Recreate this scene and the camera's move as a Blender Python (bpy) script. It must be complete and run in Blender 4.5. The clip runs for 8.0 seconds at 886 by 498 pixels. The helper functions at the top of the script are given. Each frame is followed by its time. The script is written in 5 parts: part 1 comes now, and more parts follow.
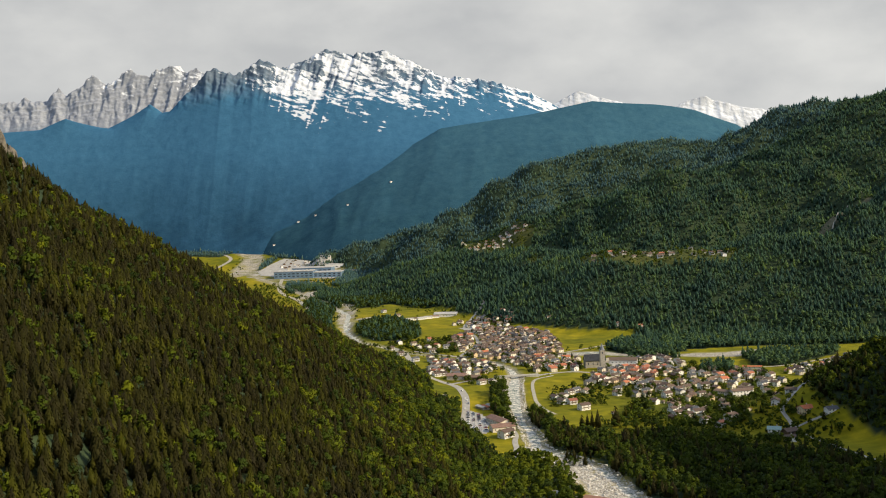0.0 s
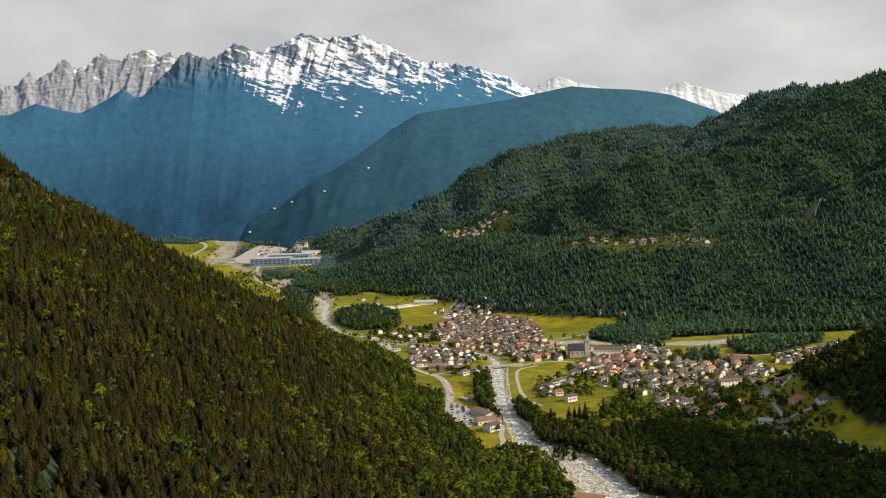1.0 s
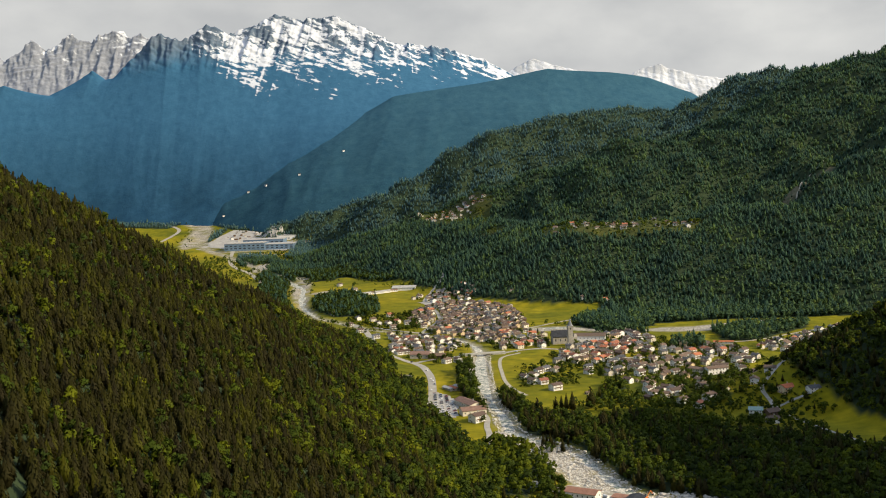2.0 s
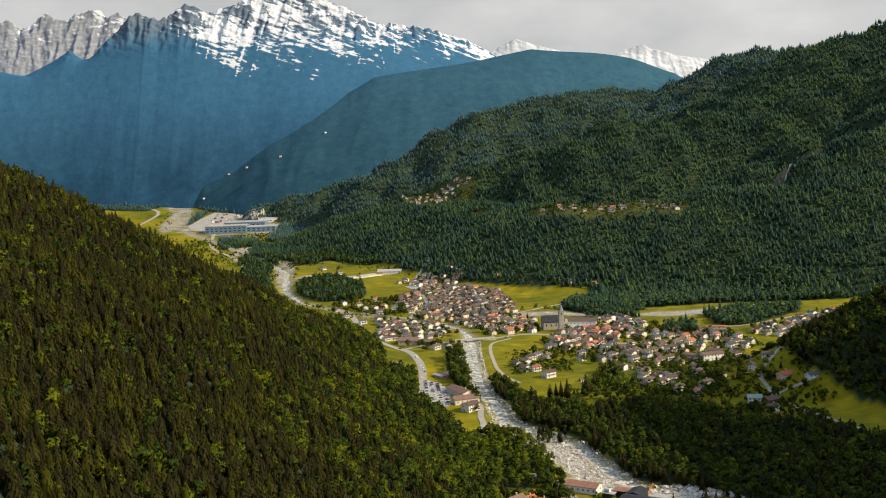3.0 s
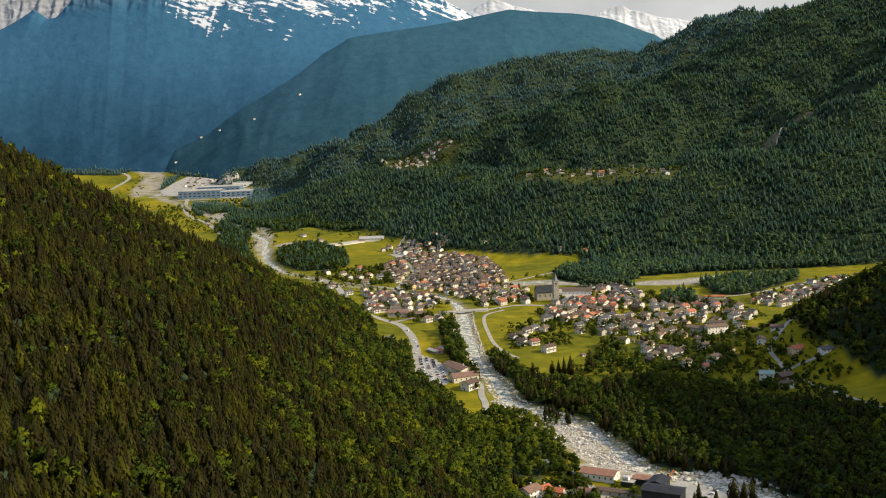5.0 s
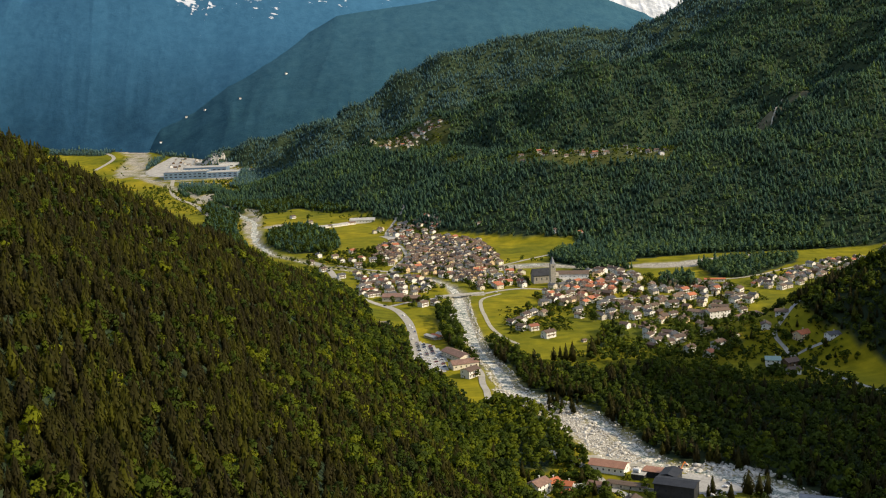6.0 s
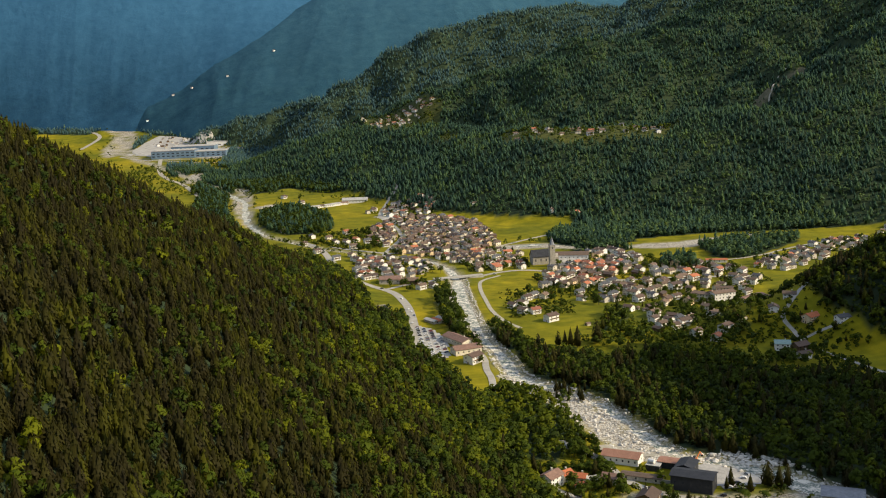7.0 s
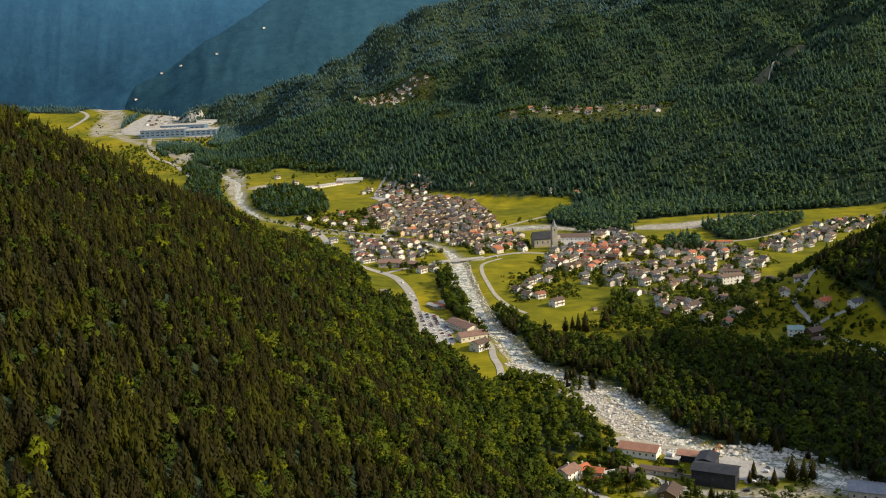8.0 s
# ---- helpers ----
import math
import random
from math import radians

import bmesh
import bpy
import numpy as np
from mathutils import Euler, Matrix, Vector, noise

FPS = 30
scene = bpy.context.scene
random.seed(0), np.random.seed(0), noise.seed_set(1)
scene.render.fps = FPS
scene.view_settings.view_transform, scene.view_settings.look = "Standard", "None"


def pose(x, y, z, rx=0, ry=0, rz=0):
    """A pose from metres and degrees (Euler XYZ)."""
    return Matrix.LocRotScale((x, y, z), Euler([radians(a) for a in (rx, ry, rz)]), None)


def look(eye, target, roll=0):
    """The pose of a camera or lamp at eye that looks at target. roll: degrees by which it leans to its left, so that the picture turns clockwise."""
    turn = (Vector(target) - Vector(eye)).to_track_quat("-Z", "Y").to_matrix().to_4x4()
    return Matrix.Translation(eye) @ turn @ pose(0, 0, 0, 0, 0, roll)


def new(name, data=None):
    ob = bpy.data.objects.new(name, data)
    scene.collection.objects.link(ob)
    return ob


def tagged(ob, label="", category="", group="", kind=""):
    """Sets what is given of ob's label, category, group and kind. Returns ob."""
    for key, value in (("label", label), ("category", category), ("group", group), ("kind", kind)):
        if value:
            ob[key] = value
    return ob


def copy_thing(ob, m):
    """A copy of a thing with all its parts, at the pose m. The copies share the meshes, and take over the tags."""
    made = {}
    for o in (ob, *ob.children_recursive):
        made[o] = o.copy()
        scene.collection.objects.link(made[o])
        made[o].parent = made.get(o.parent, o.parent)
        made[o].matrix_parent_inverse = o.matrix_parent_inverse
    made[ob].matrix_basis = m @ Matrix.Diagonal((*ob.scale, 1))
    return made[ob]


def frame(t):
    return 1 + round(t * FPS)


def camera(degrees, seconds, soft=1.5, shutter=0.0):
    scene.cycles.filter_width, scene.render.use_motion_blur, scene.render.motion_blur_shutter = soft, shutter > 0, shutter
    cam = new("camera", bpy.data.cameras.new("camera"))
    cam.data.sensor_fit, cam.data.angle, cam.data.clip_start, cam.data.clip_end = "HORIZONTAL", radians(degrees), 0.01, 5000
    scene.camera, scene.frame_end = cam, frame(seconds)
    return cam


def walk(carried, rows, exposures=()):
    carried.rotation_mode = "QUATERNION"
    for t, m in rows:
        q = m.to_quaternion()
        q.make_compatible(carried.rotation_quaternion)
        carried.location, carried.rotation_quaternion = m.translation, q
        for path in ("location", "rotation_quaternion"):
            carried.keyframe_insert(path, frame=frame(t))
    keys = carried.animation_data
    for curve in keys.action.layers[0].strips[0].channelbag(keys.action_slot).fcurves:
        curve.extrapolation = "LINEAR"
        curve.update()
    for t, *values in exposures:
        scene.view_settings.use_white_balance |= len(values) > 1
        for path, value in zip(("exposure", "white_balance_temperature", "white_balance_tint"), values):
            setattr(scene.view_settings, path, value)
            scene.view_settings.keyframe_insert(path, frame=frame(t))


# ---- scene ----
cam = camera(45.8, 8.0, 1.05)
from mathutils.bvhtree import BVHTree

PATH = [
    (0.0, 0.00, 0.00, 246.52, -0.200, -2.364, -2.14),
    (0.5, -4.05, 15.86, 247.59, -0.789, -2.759, -2.16),
    (1.0, -8.13, 31.68, 248.65, -1.492, -3.201, -2.18),
    (1.5, -12.38, 47.44, 249.69, -2.228, -3.673, -2.22),
    (3.0, -27.28, 93.60, 252.38, -3.951, -5.238, -2.28),
    (3.5, -32.51, 108.39, 253.29, -4.380, -5.772, -2.27),
    (4.0, -37.80, 123.02, 254.16, -4.818, -6.321, -2.30),
    (4.5, -43.16, 137.49, 254.97, -5.125, -6.825, -2.29),
    (6.0, -59.06, 179.31, 257.37, -6.254, -8.509, -2.31),
    (6.5, -64.28, 193.28, 258.09, -6.616, -9.127, -2.39),
    (7.0, -69.57, 207.36, 258.83, -6.930, -9.773, -2.44),
    (7.5, -74.94, 221.60, 259.72, -7.238, -10.389, -2.44),
    (8.0, -80.43, 235.90, 260.66, -7.511, -11.014, -2.48),
]


def aim(x, y, z, yaw, pitch):
    a, b = radians(yaw), radians(pitch)
    return (x - 1000 * math.sin(a) * math.cos(b), y + 1000 * math.cos(a) * math.cos(b), z + 1000 * math.sin(b))


walk(cam, [(t, look((x, y, z), aim(x, y, z, yaw, pitch), roll)) for t, x, y, z, yaw, pitch, roll in PATH])
scene.view_settings.exposure = 0.0

# ---- daylight: a bank of cloud round the horizon, broken overhead, low sun beyond the village ----
SUN_TO = Vector((0.80, -0.33, 0.50)).normalized()
world = bpy.data.worlds.new("sky")
scene.world = world
world.use_nodes = True
wn, wl = world.node_tree.nodes, world.node_tree.links
sky = wn.new("ShaderNodeTexSky")
sky.sky_type = "NISHITA"
sky.sun_disc = False
sky.sun_elevation = math.asin(SUN_TO.z)
sky.sun_rotation = math.atan2(SUN_TO.x, SUN_TO.y)
sky_level = wn.new("ShaderNodeVectorMath")
sky_level.operation = "SCALE"
sky_level.inputs["Scale"].default_value = 0.255
wl.new(sky.outputs["Color"], sky_level.inputs[0])
coord = wn.new("ShaderNodeTexCoord")
squeeze = wn.new("ShaderNodeMapping")
squeeze.inputs["Scale"].default_value = (1.0, 1.0, 1.9)
wl.new(coord.outputs["Generated"], squeeze.inputs["Vector"])
puffs = wn.new("ShaderNodeTexNoise")
puffs.inputs["Scale"].default_value = 6.5
puffs.inputs["Detail"].default_value = 7.0
puffs.inputs["Roughness"].default_value = 0.52
wl.new(squeeze.outputs["Vector"], puffs.inputs["Vector"])
cloud_tone = wn.new("ShaderNodeValToRGB")
cloud_tone.color_ramp.elements[0].position = 0.34
cloud_tone.color_ramp.elements[0].color = (0.52, 0.53, 0.535, 1)
cloud_tone.color_ramp.elements[1].position = 0.70
cloud_tone.color_ramp.elements[1].color = (0.72, 0.72, 0.70, 1)
wl.new(puffs.outputs["Fac"], cloud_tone.inputs["Fac"])
split = wn.new("ShaderNodeSeparateXYZ")
wl.new(coord.outputs["Generated"], split.inputs[0])
cover = wn.new("ShaderNodeMapRange")
cover.inputs["From Min"].default_value = 0.20
cover.inputs["From Max"].default_value = 0.42
cover.inputs["To Min"].default_value = 1.0
cover.inputs["To Max"].default_value = 0.34
wl.new(split.outputs["Z"], cover.inputs["Value"])
sky_mix = wn.new("ShaderNodeMix")
sky_mix.data_type = "RGBA"
wl.new(cover.outputs["Result"], sky_mix.inputs["Factor"])
wl.new(sky_level.outputs["Vector"], sky_mix.inputs["A"])
wl.new(cloud_tone.outputs["Color"], sky_mix.inputs["B"])
wl.new(sky_mix.outputs["Result"], wn["Background"].inputs["Color"])
wn["Background"].inputs["Strength"].default_value = 1.0

sun_data = bpy.data.lights.new("sun", "SUN")
sun_data.energy, sun_data.angle, sun_data.color = 5.0, radians(0.6), (1.0, 0.84, 0.58)
sun = new("sun", sun_data)
sun.matrix_world = look(SUN_TO * 3000, (0, 0, 0))
sun.location = SUN_TO * 3000 + Vector((0, 1400, 0))

# ---- materials ----


def material(name, rough=0.8, metal=0.0, spec=0.3):
    m = bpy.data.materials.new(name)
    m.use_nodes = True
    n = m.node_tree.nodes["Principled BSDF"]
    n.inputs["Roughness"].default_value = rough
    n.inputs["Metallic"].default_value = metal
    n.inputs["Specular IOR Level"].default_value = spec
    return m, m.node_tree.nodes, m.node_tree.links, n


def ramp(nodes, links, fac, stops):
    r = nodes.new("ShaderNodeValToRGB")
    while len(r.color_ramp.elements) < len(stops):
        r.color_ramp.elements.new(0.5)
    for e, (p, c) in zip(r.color_ramp.elements, stops):
        e.position, e.color = p, (*c, 1)
    links.new(fac, r.inputs["Fac"])
    return r.outputs["Color"]


def grain(nodes, links, scale, detail=4.0, rough=0.55, stretch=None, turn=0.0, lean=0.0):
    c = nodes.new("ShaderNodeTexCoord")
    out = c.outputs["Object"]
    if stretch:
        mp = nodes.new("ShaderNodeMapping")
        mp.vector_type = "TEXTURE" if lean else "POINT"
        mp.inputs["Scale"].default_value = stretch
        mp.inputs["Rotation"].default_value = (0, lean, turn)
        links.new(out, mp.inputs["Vector"])
        out = mp.outputs["Vector"]
    t = nodes.new("ShaderNodeTexNoise")
    t.inputs["Scale"].default_value, t.inputs["Detail"].default_value, t.inputs["Roughness"].default_value = scale, detail, rough
    links.new(out, t.inputs["Vector"])
    return t.outputs["Fac"]


def blend(nodes, links, fac, a, b, how="MIX"):
    x = nodes.new("ShaderNodeMix")
    x.data_type, x.blend_type = "RGBA", how
    for sock, v in ((x.inputs["Factor"], fac), (x.inputs["A"], a), (x.inputs["B"], b)):
        if isinstance(v, (int, float)):
            sock.default_value = v
        elif isinstance(v, tuple):
            sock.default_value = (*v, 1)
        else:
            links.new(v, sock)
    return x.outputs["Result"]


def bumped(nodes, links, shader, fac, strength, distance):
    b = nodes.new("ShaderNodeBump")
    b.inputs["Strength"].default_value, b.inputs["Distance"].default_value = strength, distance
    links.new(fac, b.inputs["Height"])
    links.new(b.outputs["Normal"], shader.inputs["Normal"])


def simple(name, a, b, scale, rough=0.8, metal=0.0, bump=0.0, spec=0.3, fine=None):
    """Two colours mixed by a noise of that many cells a metre, with finer grain over it."""
    m, nodes, links, s = material(name, rough, metal, spec)
    f = grain(nodes, links, scale)
    col = ramp(nodes, links, f, [(0.3, a), (0.7, b)])
    g = grain(nodes, links, fine or scale * 9, 3.0)
    col = blend(nodes, links, 0.35, col, ramp(nodes, links, g, [(0.3, (0.25, 0.25, 0.25)), (0.7, (0.8, 0.8, 0.8))]), "OVERLAY")
    links.new(col, s.inputs["Base Color"])
    if bump:
        bumped(nodes, links, s, g, 0.6, bump)
    return m


def varied(name, stops, rough=0.8, scale=0.6, spec=0.3):
    """A colour of its own for every object, out of a ramp, with weathering."""
    m, nodes, links, s = material(name, rough, 0.0, spec)
    info = nodes.new("ShaderNodeObjectInfo")
    col = ramp(nodes, links, info.outputs["Random"], stops)
    nodes[-1].color_ramp.interpolation = "CONSTANT" if len(stops) > 3 else "LINEAR"
    g = grain(nodes, links, scale, 5.0)
    col = blend(nodes, links, 0.5, col, ramp(nodes, links, g, [(0.25, (0.2, 0.2, 0.2)), (0.75, (0.8, 0.8, 0.8))]), "OVERLAY")
    links.new(col, s.inputs["Base Color"])
    bumped(nodes, links, s, g, 0.4, 0.05)
    return m


def attribute(nodes, name):
    a = nodes.new("ShaderNodeAttribute")
    a.attribute_name = name
    return a.outputs["Fac"]


def make_ground_material():
    m, nodes, links, s = material("ground", 0.95, 0.0, 0.1)
    big = grain(nodes, links, 0.006, 4.0)
    mid = grain(nodes, links, 0.05, 5.0, 0.6)
    fine = grain(nodes, links, 0.5, 4.0)
    mown = grain(nodes, links, 0.07, 2.0, 0.4, (0.25, 2.2, 1.0), 0.7)
    grass = ramp(nodes, links, big, [(0.30, (0.080, 0.092, 0.007)), (0.50, (0.178, 0.162, 0.008)), (0.70, (0.275, 0.214, 0.010))])
    grass = blend(nodes, links, 0.65, grass, ramp(nodes, links, mid, [(0.30, (0.24, 0.29, 0.2)), (0.70, (0.76, 0.73, 0.6))]), "OVERLAY")
    grass = blend(nodes, links, 0.30, grass, ramp(nodes, links, mown, [(0.35, (0.35, 0.4, 0.3)), (0.65, (0.7, 0.68, 0.6))]), "OVERLAY")
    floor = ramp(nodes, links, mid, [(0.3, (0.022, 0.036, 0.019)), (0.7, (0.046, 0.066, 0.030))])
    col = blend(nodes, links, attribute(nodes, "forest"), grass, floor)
    stone = ramp(nodes, links, fine, [(0.32, (0.13, 0.118, 0.095)), (0.52, (0.36, 0.33, 0.275)), (0.7, (0.62, 0.58, 0.49))])
    stone = blend(nodes, links, 0.5, stone, ramp(nodes, links, mid, [(0.35, (0.30, 0.29, 0.27)), (0.65, (0.66, 0.65, 0.62))]), "OVERLAY")
    col = blend(nodes, links, attribute(nodes, "gravel"), col, stone)
    scar = ramp(nodes, links, mid, [(0.3, (0.10, 0.085, 0.045)), (0.7, (0.24, 0.20, 0.13))])
    col = blend(nodes, links, attribute(nodes, "bare"), col, scar)
    links.new(col, s.inputs["Base Color"])
    bumped(nodes, links, s, fine, 0.5, 0.4)
    return m


def make_leaf_material(name, dark, mid, light):
    m, nodes, links, s = material(name, 0.75, 0.0, 0.15)
    g = grain(nodes, links, 0.012, 3.0)
    patch = blend(nodes, links, 0.35, attribute(nodes, "tint"), g)
    col = ramp(nodes, links, patch, [(0.15, dark), (0.5, mid), (0.85, light)])
    geo = nodes.new("ShaderNodeNewGeometry")
    col = blend(nodes, links, 0.13, col, ramp(nodes, links, geo.outputs["Random Per Island"], [(0.0, (0.3, 0.3, 0.3)), (1.0, (0.72, 0.72, 0.68))]), "OVERLAY")
    links.new(col, s.inputs["Base Color"])
    thin = nodes.new("ShaderNodeBsdfTranslucent")
    links.new(col, thin.inputs["Color"])
    both = nodes.new("ShaderNodeMixShader")
    both.inputs["Fac"].default_value = 0.36
    links.new(s.outputs["BSDF"], both.inputs[1])
    links.new(thin.outputs["BSDF"], both.inputs[2])
    links.new(both.outputs["Shader"], nodes["Material Output"].inputs["Surface"])
    return m


# Colours passed in hold painted haze; the low pair takes the lower slopes.
def make_mountain_material(name, low_a, low_b, forest_a, forest_b, rock_a, rock_b, tree_line):
    m, nodes, links, s = material(name, 0.95, 0.0, 0.05)
    g = nodes.new("ShaderNodeNewGeometry")
    sep = nodes.new("ShaderNodeSeparateXYZ")
    links.new(g.outputs["Position"], sep.inputs[0])
    big = grain(nodes, links, 0.006, 6.0, 0.6)
    fine = grain(nodes, links, 0.03, 7.0, 0.65)
    strata = grain(nodes, links, 0.055, 7.0, 0.66, (2.8, 1.0, 0.8), 0.0, 0.42)
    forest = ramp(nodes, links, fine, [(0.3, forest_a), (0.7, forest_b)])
    # Blends to the low pair towards the valley floor.
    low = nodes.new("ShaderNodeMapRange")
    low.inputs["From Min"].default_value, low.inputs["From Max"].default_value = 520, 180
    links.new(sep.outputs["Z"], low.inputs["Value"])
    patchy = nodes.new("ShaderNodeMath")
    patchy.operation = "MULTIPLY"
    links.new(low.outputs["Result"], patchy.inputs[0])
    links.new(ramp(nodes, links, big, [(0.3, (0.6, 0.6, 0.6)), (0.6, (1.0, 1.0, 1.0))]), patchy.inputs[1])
    forest = blend(nodes, links, patchy.outputs[0], forest, ramp(nodes, links, fine, [(0.3, low_a), (0.7, low_b)]))
    rock = ramp(nodes, links, strata, [(0.3, rock_a), (0.7, rock_b)])

    def above(level, spread, wobble):
        a = nodes.new("ShaderNodeMath")
        a.operation = "MULTIPLY_ADD"
        links.new(big, a.inputs[0])
        a.inputs[1].default_value = wobble
        links.new(sep.outputs["Z"], a.inputs[2])
        r = nodes.new("ShaderNodeMapRange")
        r.inputs["From Min"].default_value, r.inputs["From Max"].default_value = level + wobble / 2 - spread, level + wobble / 2 + spread
        links.new(a.outputs[0], r.inputs["Value"])
        return r.outputs["Result"]

    col = blend(nodes, links, above(tree_line, 60, 160), forest, rock)
    lie = nodes.new("ShaderNodeMath")
    lie.operation = "MULTIPLY_ADD"
    links.new(strata, lie.inputs[0])
    lie.inputs[1].default_value = 4.4
    links.new(attribute(nodes, "snow_depth"), lie.inputs[2])
    snow = nodes.new("ShaderNodeMapRange")
    snow.inputs["From Min"].default_value, snow.inputs["From Max"].default_value = 2.62, 2.92
    links.new(lie.outputs[0], snow.inputs["Value"])
    col = blend(nodes, links, snow.outputs["Result"], col, (0.66, 0.69, 0.74))
    links.new(col, s.inputs["Base Color"])
    bumped(nodes, links, s, fine, 0.35, 9.0)
    return m


GROUND = make_ground_material()
CONIFER = make_leaf_material("conifer_needles", (0.027, 0.023, 0.007), (0.039, 0.037, 0.005), (0.080, 0.082, 0.004))
# Haze is painted into the hill and far foliage: bluer and lighter with distance.
CONIFER_HAZED = make_leaf_material("hazed_conifer_needles", (0.062, 0.126, 0.142), (0.094, 0.172, 0.158), (0.150, 0.230, 0.110))
CONIFER_FAINT_HAZE = make_leaf_material("faint_haze_conifer_needles", (0.036, 0.076, 0.060), (0.062, 0.120, 0.068), (0.130, 0.195, 0.050))
BROADLEAF = make_leaf_material("broadleaf_leaves", (0.025, 0.042, 0.006), (0.064, 0.092, 0.005), (0.165, 0.182, 0.005))
LEAF_FAINT_HAZE = make_leaf_material("faint_haze_broadleaf_leaves", (0.046, 0.092, 0.050), (0.080, 0.136, 0.050), (0.150, 0.205, 0.040))
LEAF_HAZED = make_leaf_material("hazed_broadleaf_leaves", (0.070, 0.125, 0.115), (0.105, 0.165, 0.110), (0.155, 0.205, 0.095))
BARK = simple("bark", (0.05, 0.04, 0.03), (0.11, 0.09, 0.07), 1.5)
# Blue haze is painted into the massif's forest and rock colours.
HAZED_MASSIF_MAT = make_mountain_material("massif", (0.013, 0.048, 0.090), (0.022, 0.068, 0.116), (0.034, 0.112, 0.200), (0.048, 0.142, 0.245), (0.075, 0.115, 0.165), (0.16, 0.20, 0.25), 790)
# Range and caps: rock paled and blued in its colour to stand for haze.
HAZED_RANGE_MAT = make_mountain_material("hazed_range", (0.10, 0.14, 0.20), (0.14, 0.19, 0.25), (0.10, 0.14, 0.20), (0.14, 0.19, 0.25), (0.22, 0.24, 0.28), (0.34, 0.36, 0.40), 620)
HAZED_CAPS_MAT = make_mountain_material("snow_caps", (0.3, 0.33, 0.38), (0.38, 0.41, 0.45), (0.3, 0.33, 0.38), (0.38, 0.41, 0.45), (0.46, 0.49, 0.53), (0.56, 0.58, 0.61), 300)
# The ridge's forest colours hold the same painted blue haze.
HAZED_MID_MAT = make_mountain_material("hazed_ridge", (0.014, 0.050, 0.078), (0.026, 0.074, 0.100), (0.028, 0.086, 0.134), (0.046, 0.120, 0.165), (0.05, 0.08, 0.08), (0.08, 0.11, 0.09), 3000)
ROAD_MAT = simple("road_surface", (0.30, 0.28, 0.24), (0.42, 0.39, 0.33), 0.15)
TRACK_MAT = simple("gravel_track", (0.32, 0.29, 0.22), (0.46, 0.42, 0.33), 0.2)
YARD_MAT = simple("yard_paving", (0.30, 0.28, 0.25), (0.46, 0.44, 0.39), 0.08)
STONE_MAT = simple("river_stone", (0.40, 0.37, 0.32), (0.70, 0.66, 0.58), 0.25, 0.85, bump=0.1)
CLIFF_MAT = simple("cliff_rock", (0.05, 0.045, 0.036), (0.21, 0.185, 0.145), 0.15, 0.9, bump=0.6)
CONCRETE = simple("concrete", (0.34, 0.33, 0.30), (0.48, 0.46, 0.42), 0.3, 0.85, bump=0.03)
CREAM_WALL = varied("cream_plaster", [(0.0, (0.66, 0.60, 0.48)), (1.0, (0.74, 0.68, 0.56))], 0.9)
OCHRE_WALL = varied("ochre_plaster", [(0.0, (0.56, 0.42, 0.24)), (1.0, (0.68, 0.52, 0.32))], 0.9)
GREY_WALL = varied("grey_render", [(0.0, (0.45, 0.41, 0.34)), (1.0, (0.57, 0.52, 0.44))], 0.9)
UMBER_TILES = varied("umber_tiles", [(0.0, (0.070, 0.050, 0.040)), (1.0, (0.125, 0.082, 0.060))], 0.75, 1.2)
DUN_TILES = varied("dun_tiles", [(0.0, (0.105, 0.074, 0.052)), (1.0, (0.175, 0.118, 0.082))], 0.75, 1.2)
SLATE_TILES = varied("slate_tiles", [(0.0, (0.062, 0.062, 0.066)), (1.0, (0.125, 0.120, 0.118))], 0.6, 1.2)
TERRACOTTA = varied("terracotta_tiles", [(0.0, (0.26, 0.10, 0.06)), (1.0, (0.46, 0.16, 0.075))], 0.75, 1.2)
RED_ROOF = simple("red_tiles", (0.36, 0.10, 0.045), (0.52, 0.17, 0.07), 1.0, 0.75, bump=0.05)
BROWN_ROOF = simple("brown_roof", (0.17, 0.10, 0.075), (0.27, 0.165, 0.12), 0.6, 0.75, bump=0.05)
RUST_ROOF = simple("rust_roof", (0.26, 0.13, 0.085), (0.36, 0.19, 0.125), 0.25, 0.7, bump=0.04)
GREY_ROOF = simple("grey_roof", (0.15, 0.16, 0.18), (0.24, 0.25, 0.27), 0.5, 0.5, bump=0.03)
DARK_ROOF = simple("dark_roof", (0.018, 0.020, 0.024), (0.040, 0.042, 0.048), 0.3, 0.6, bump=0.03)
GREEN_ROOF = simple("green_metal_roof", (0.20, 0.30, 0.27), (0.28, 0.38, 0.34), 0.5, 0.5)
WHITE_WALL = simple("white_plaster", (0.72, 0.70, 0.65), (0.82, 0.80, 0.76), 0.3, 0.9)
STONE_WALL = simple("stone_wall", (0.26, 0.24, 0.20), (0.42, 0.39, 0.33), 0.5, 0.9, bump=0.06)
BLUE_WALL = simple("blue_cladding", (0.10, 0.16, 0.24), (0.17, 0.25, 0.34), 0.1, 0.5)
TIMBER = simple("timber", (0.09, 0.055, 0.03), (0.17, 0.11, 0.06), 1.0, 0.8)
GLASS_MAT, _n, _l, _s = material("window_glass", 0.12, 0.0, 0.6)
_s.inputs["Base Color"].default_value = (0.03, 0.035, 0.045, 1)
CAR_PAINT = varied("car_paint", [(0.0, (0.70, 0.70, 0.70)), (0.30, (0.03, 0.03, 0.035)), (0.55, (0.25, 0.27, 0.29)), (0.78, (0.16, 0.03, 0.03)), (0.83, (0.05, 0.07, 0.12)), (0.9, (0.75, 0.75, 0.74))], 0.3, 0.5, 0.5)
